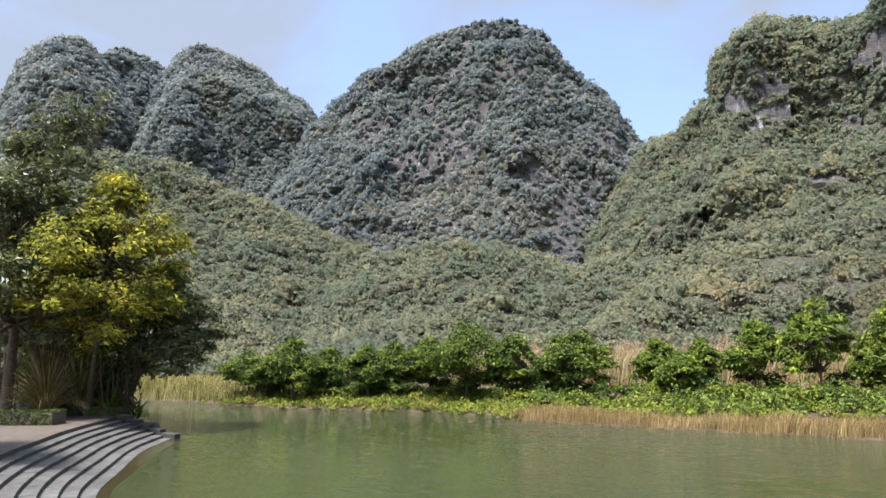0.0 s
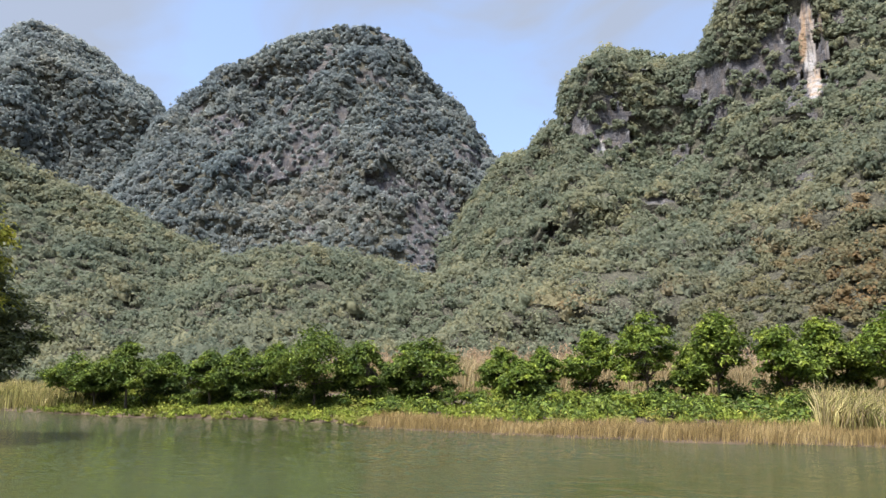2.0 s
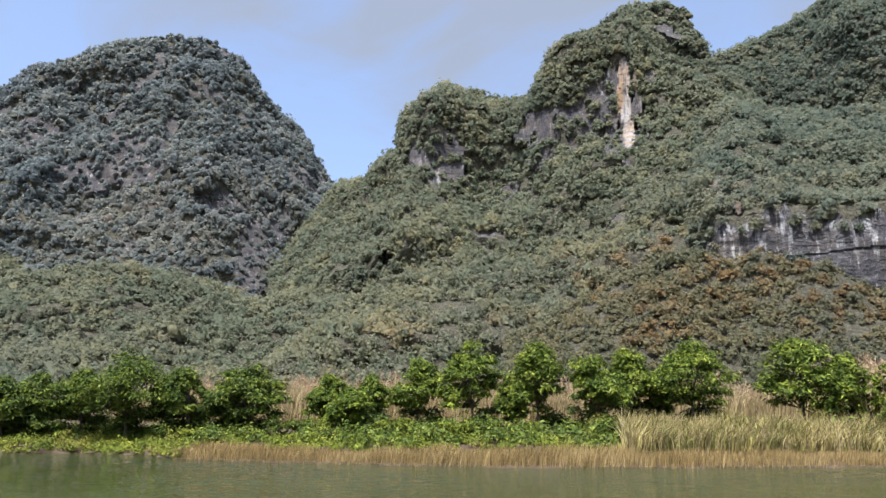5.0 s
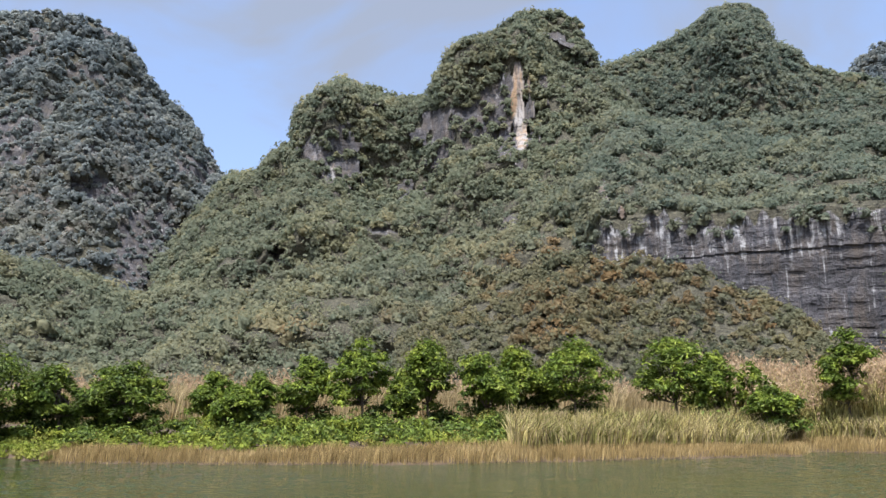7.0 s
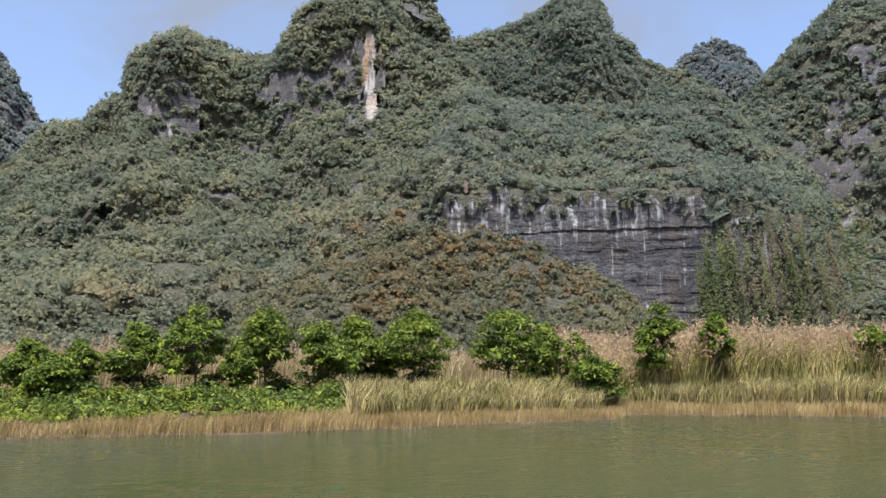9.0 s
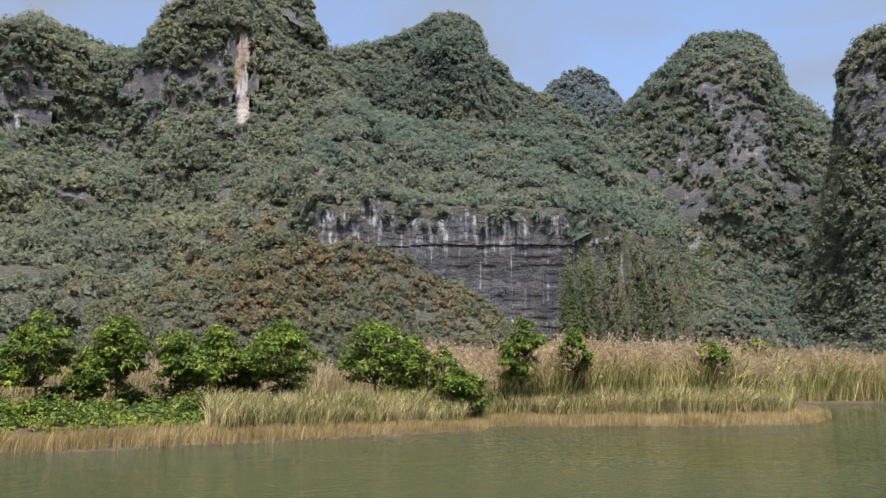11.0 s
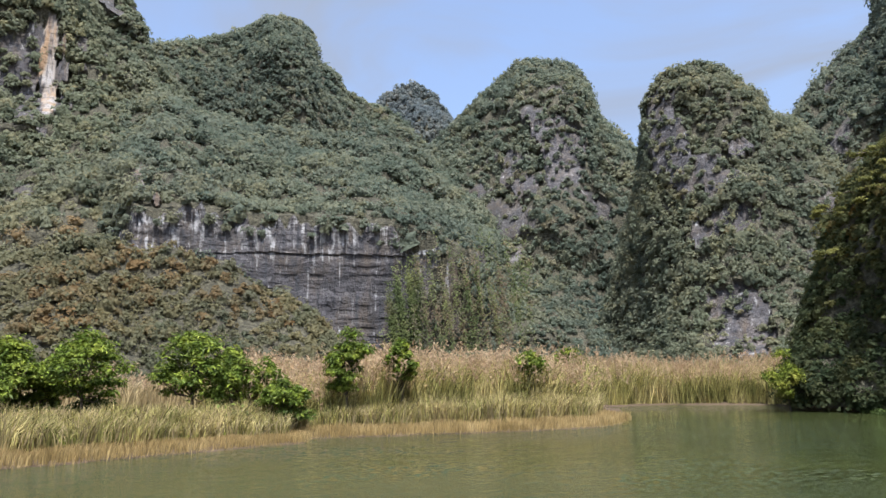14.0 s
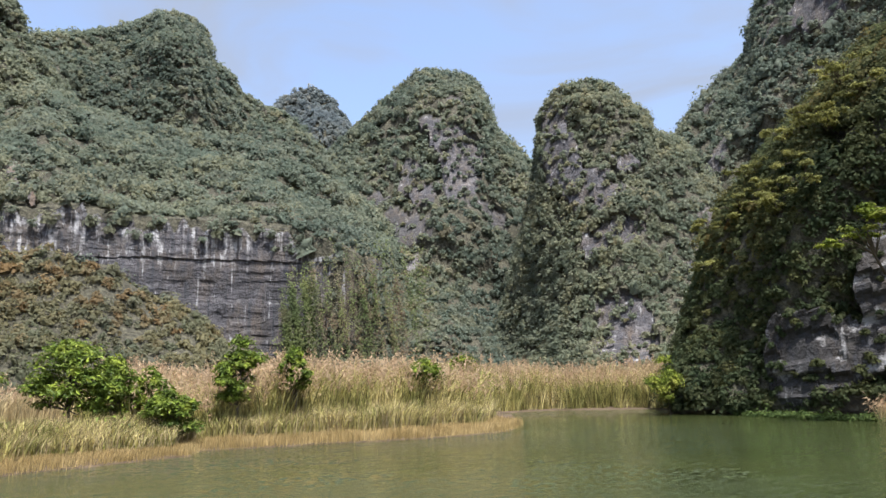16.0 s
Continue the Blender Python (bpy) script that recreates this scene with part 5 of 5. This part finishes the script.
def cliff_tree(label, az, d, z, reach, mat, leaves):
    """A small tree rooted in the rock face, reaching out over the water."""
    x, y = around(az, d)
    ob = thing("cliff_tree", x, y, z, label, "tree", "cliff trees")
    root, tip = np.array(around(az + 1.0, d + 7.0) + (z - 2.0,)), np.array([x, y, z])
    wood = [tube([root, (root + tip) / 2 + np.array([0, 0, -0.2]), tip], [0.12, 0.08, 0.03], 6)]
    c = tip + rng.normal(size=(12, 3)) * np.array([reach, reach, reach * 0.35])
    for p in c:
        wood.append(tube([(root + tip) / 2, (tip + p) / 2, p], [0.05, 0.03, 0.01], 4))
    mesh_part("trunk", *join(wood), M_BARK, ob)
    cc, nn, sz = clump_leaves(c, np.full(12, reach * 0.5), np.repeat([[0, 0, 1.0]], 12, 0), leaves // 12, 0.2, 0.5, 0.9, 0.3)
    mesh_part("crown", *leaf_cards(cc, nn, sz * 1.3, sz * 0.6), mat, ob)


cliff_tree("sunlit yellow-green tree growing out of the bluff", 71.6, 51.5, 11.4, 1.0, M_HERB, 1500)
cliff_tree("sunlit yellow-green tree on the edge of the bluff", 73.6, 51.0, 12.6, 1.1, M_HERB, 1500)
cliff_tree("olive shrub on the shoulder of the bluff", 66.5, 60.5, 16.0, 1.2, M_OLIVE, 1300)
cliff_tree("olive shrub on the crest of the bluff", 68.6, 62.5, 19.6, 1.2, M_OLIVE, 1300)
cliff_tree("olive shrub high on the bluff", 70.2, 62.0, 22.0, 1.2, M_OLIVE, 1300)
for az, f, zf in [(61.5, 0.6, 0.8), (62.6, 0.75, 0.9), (63.8, 0.6, 0.84), (65.0, 0.75, 0.92), (66.2, 0.5, 0.74), (67.4, 0.75, 0.9), (69.2, 0.6, 0.84), (71.0, 0.7, 0.9), (72.4, 0.55, 0.78), (68.3, 0.4, 0.66)]:
    dd = float(np.interp(az, [58, 64, 68, 80], [61, 58, 55.5, 53])) + f * 15 - 1.5
    crest_z = EYE + 75 * math.tan(radians(float(np.interp(az, [60.6, 63.6, 65.7, 68, 70.3, 72.3], [7.6, 13.0, 15.0, 17.0, 19.2, 20.6]))))
    cliff_tree("sunlit olive shrub rooted in the bluff", az, dd, crest_z * zf, 1.1, M_OLIVE, 1100)
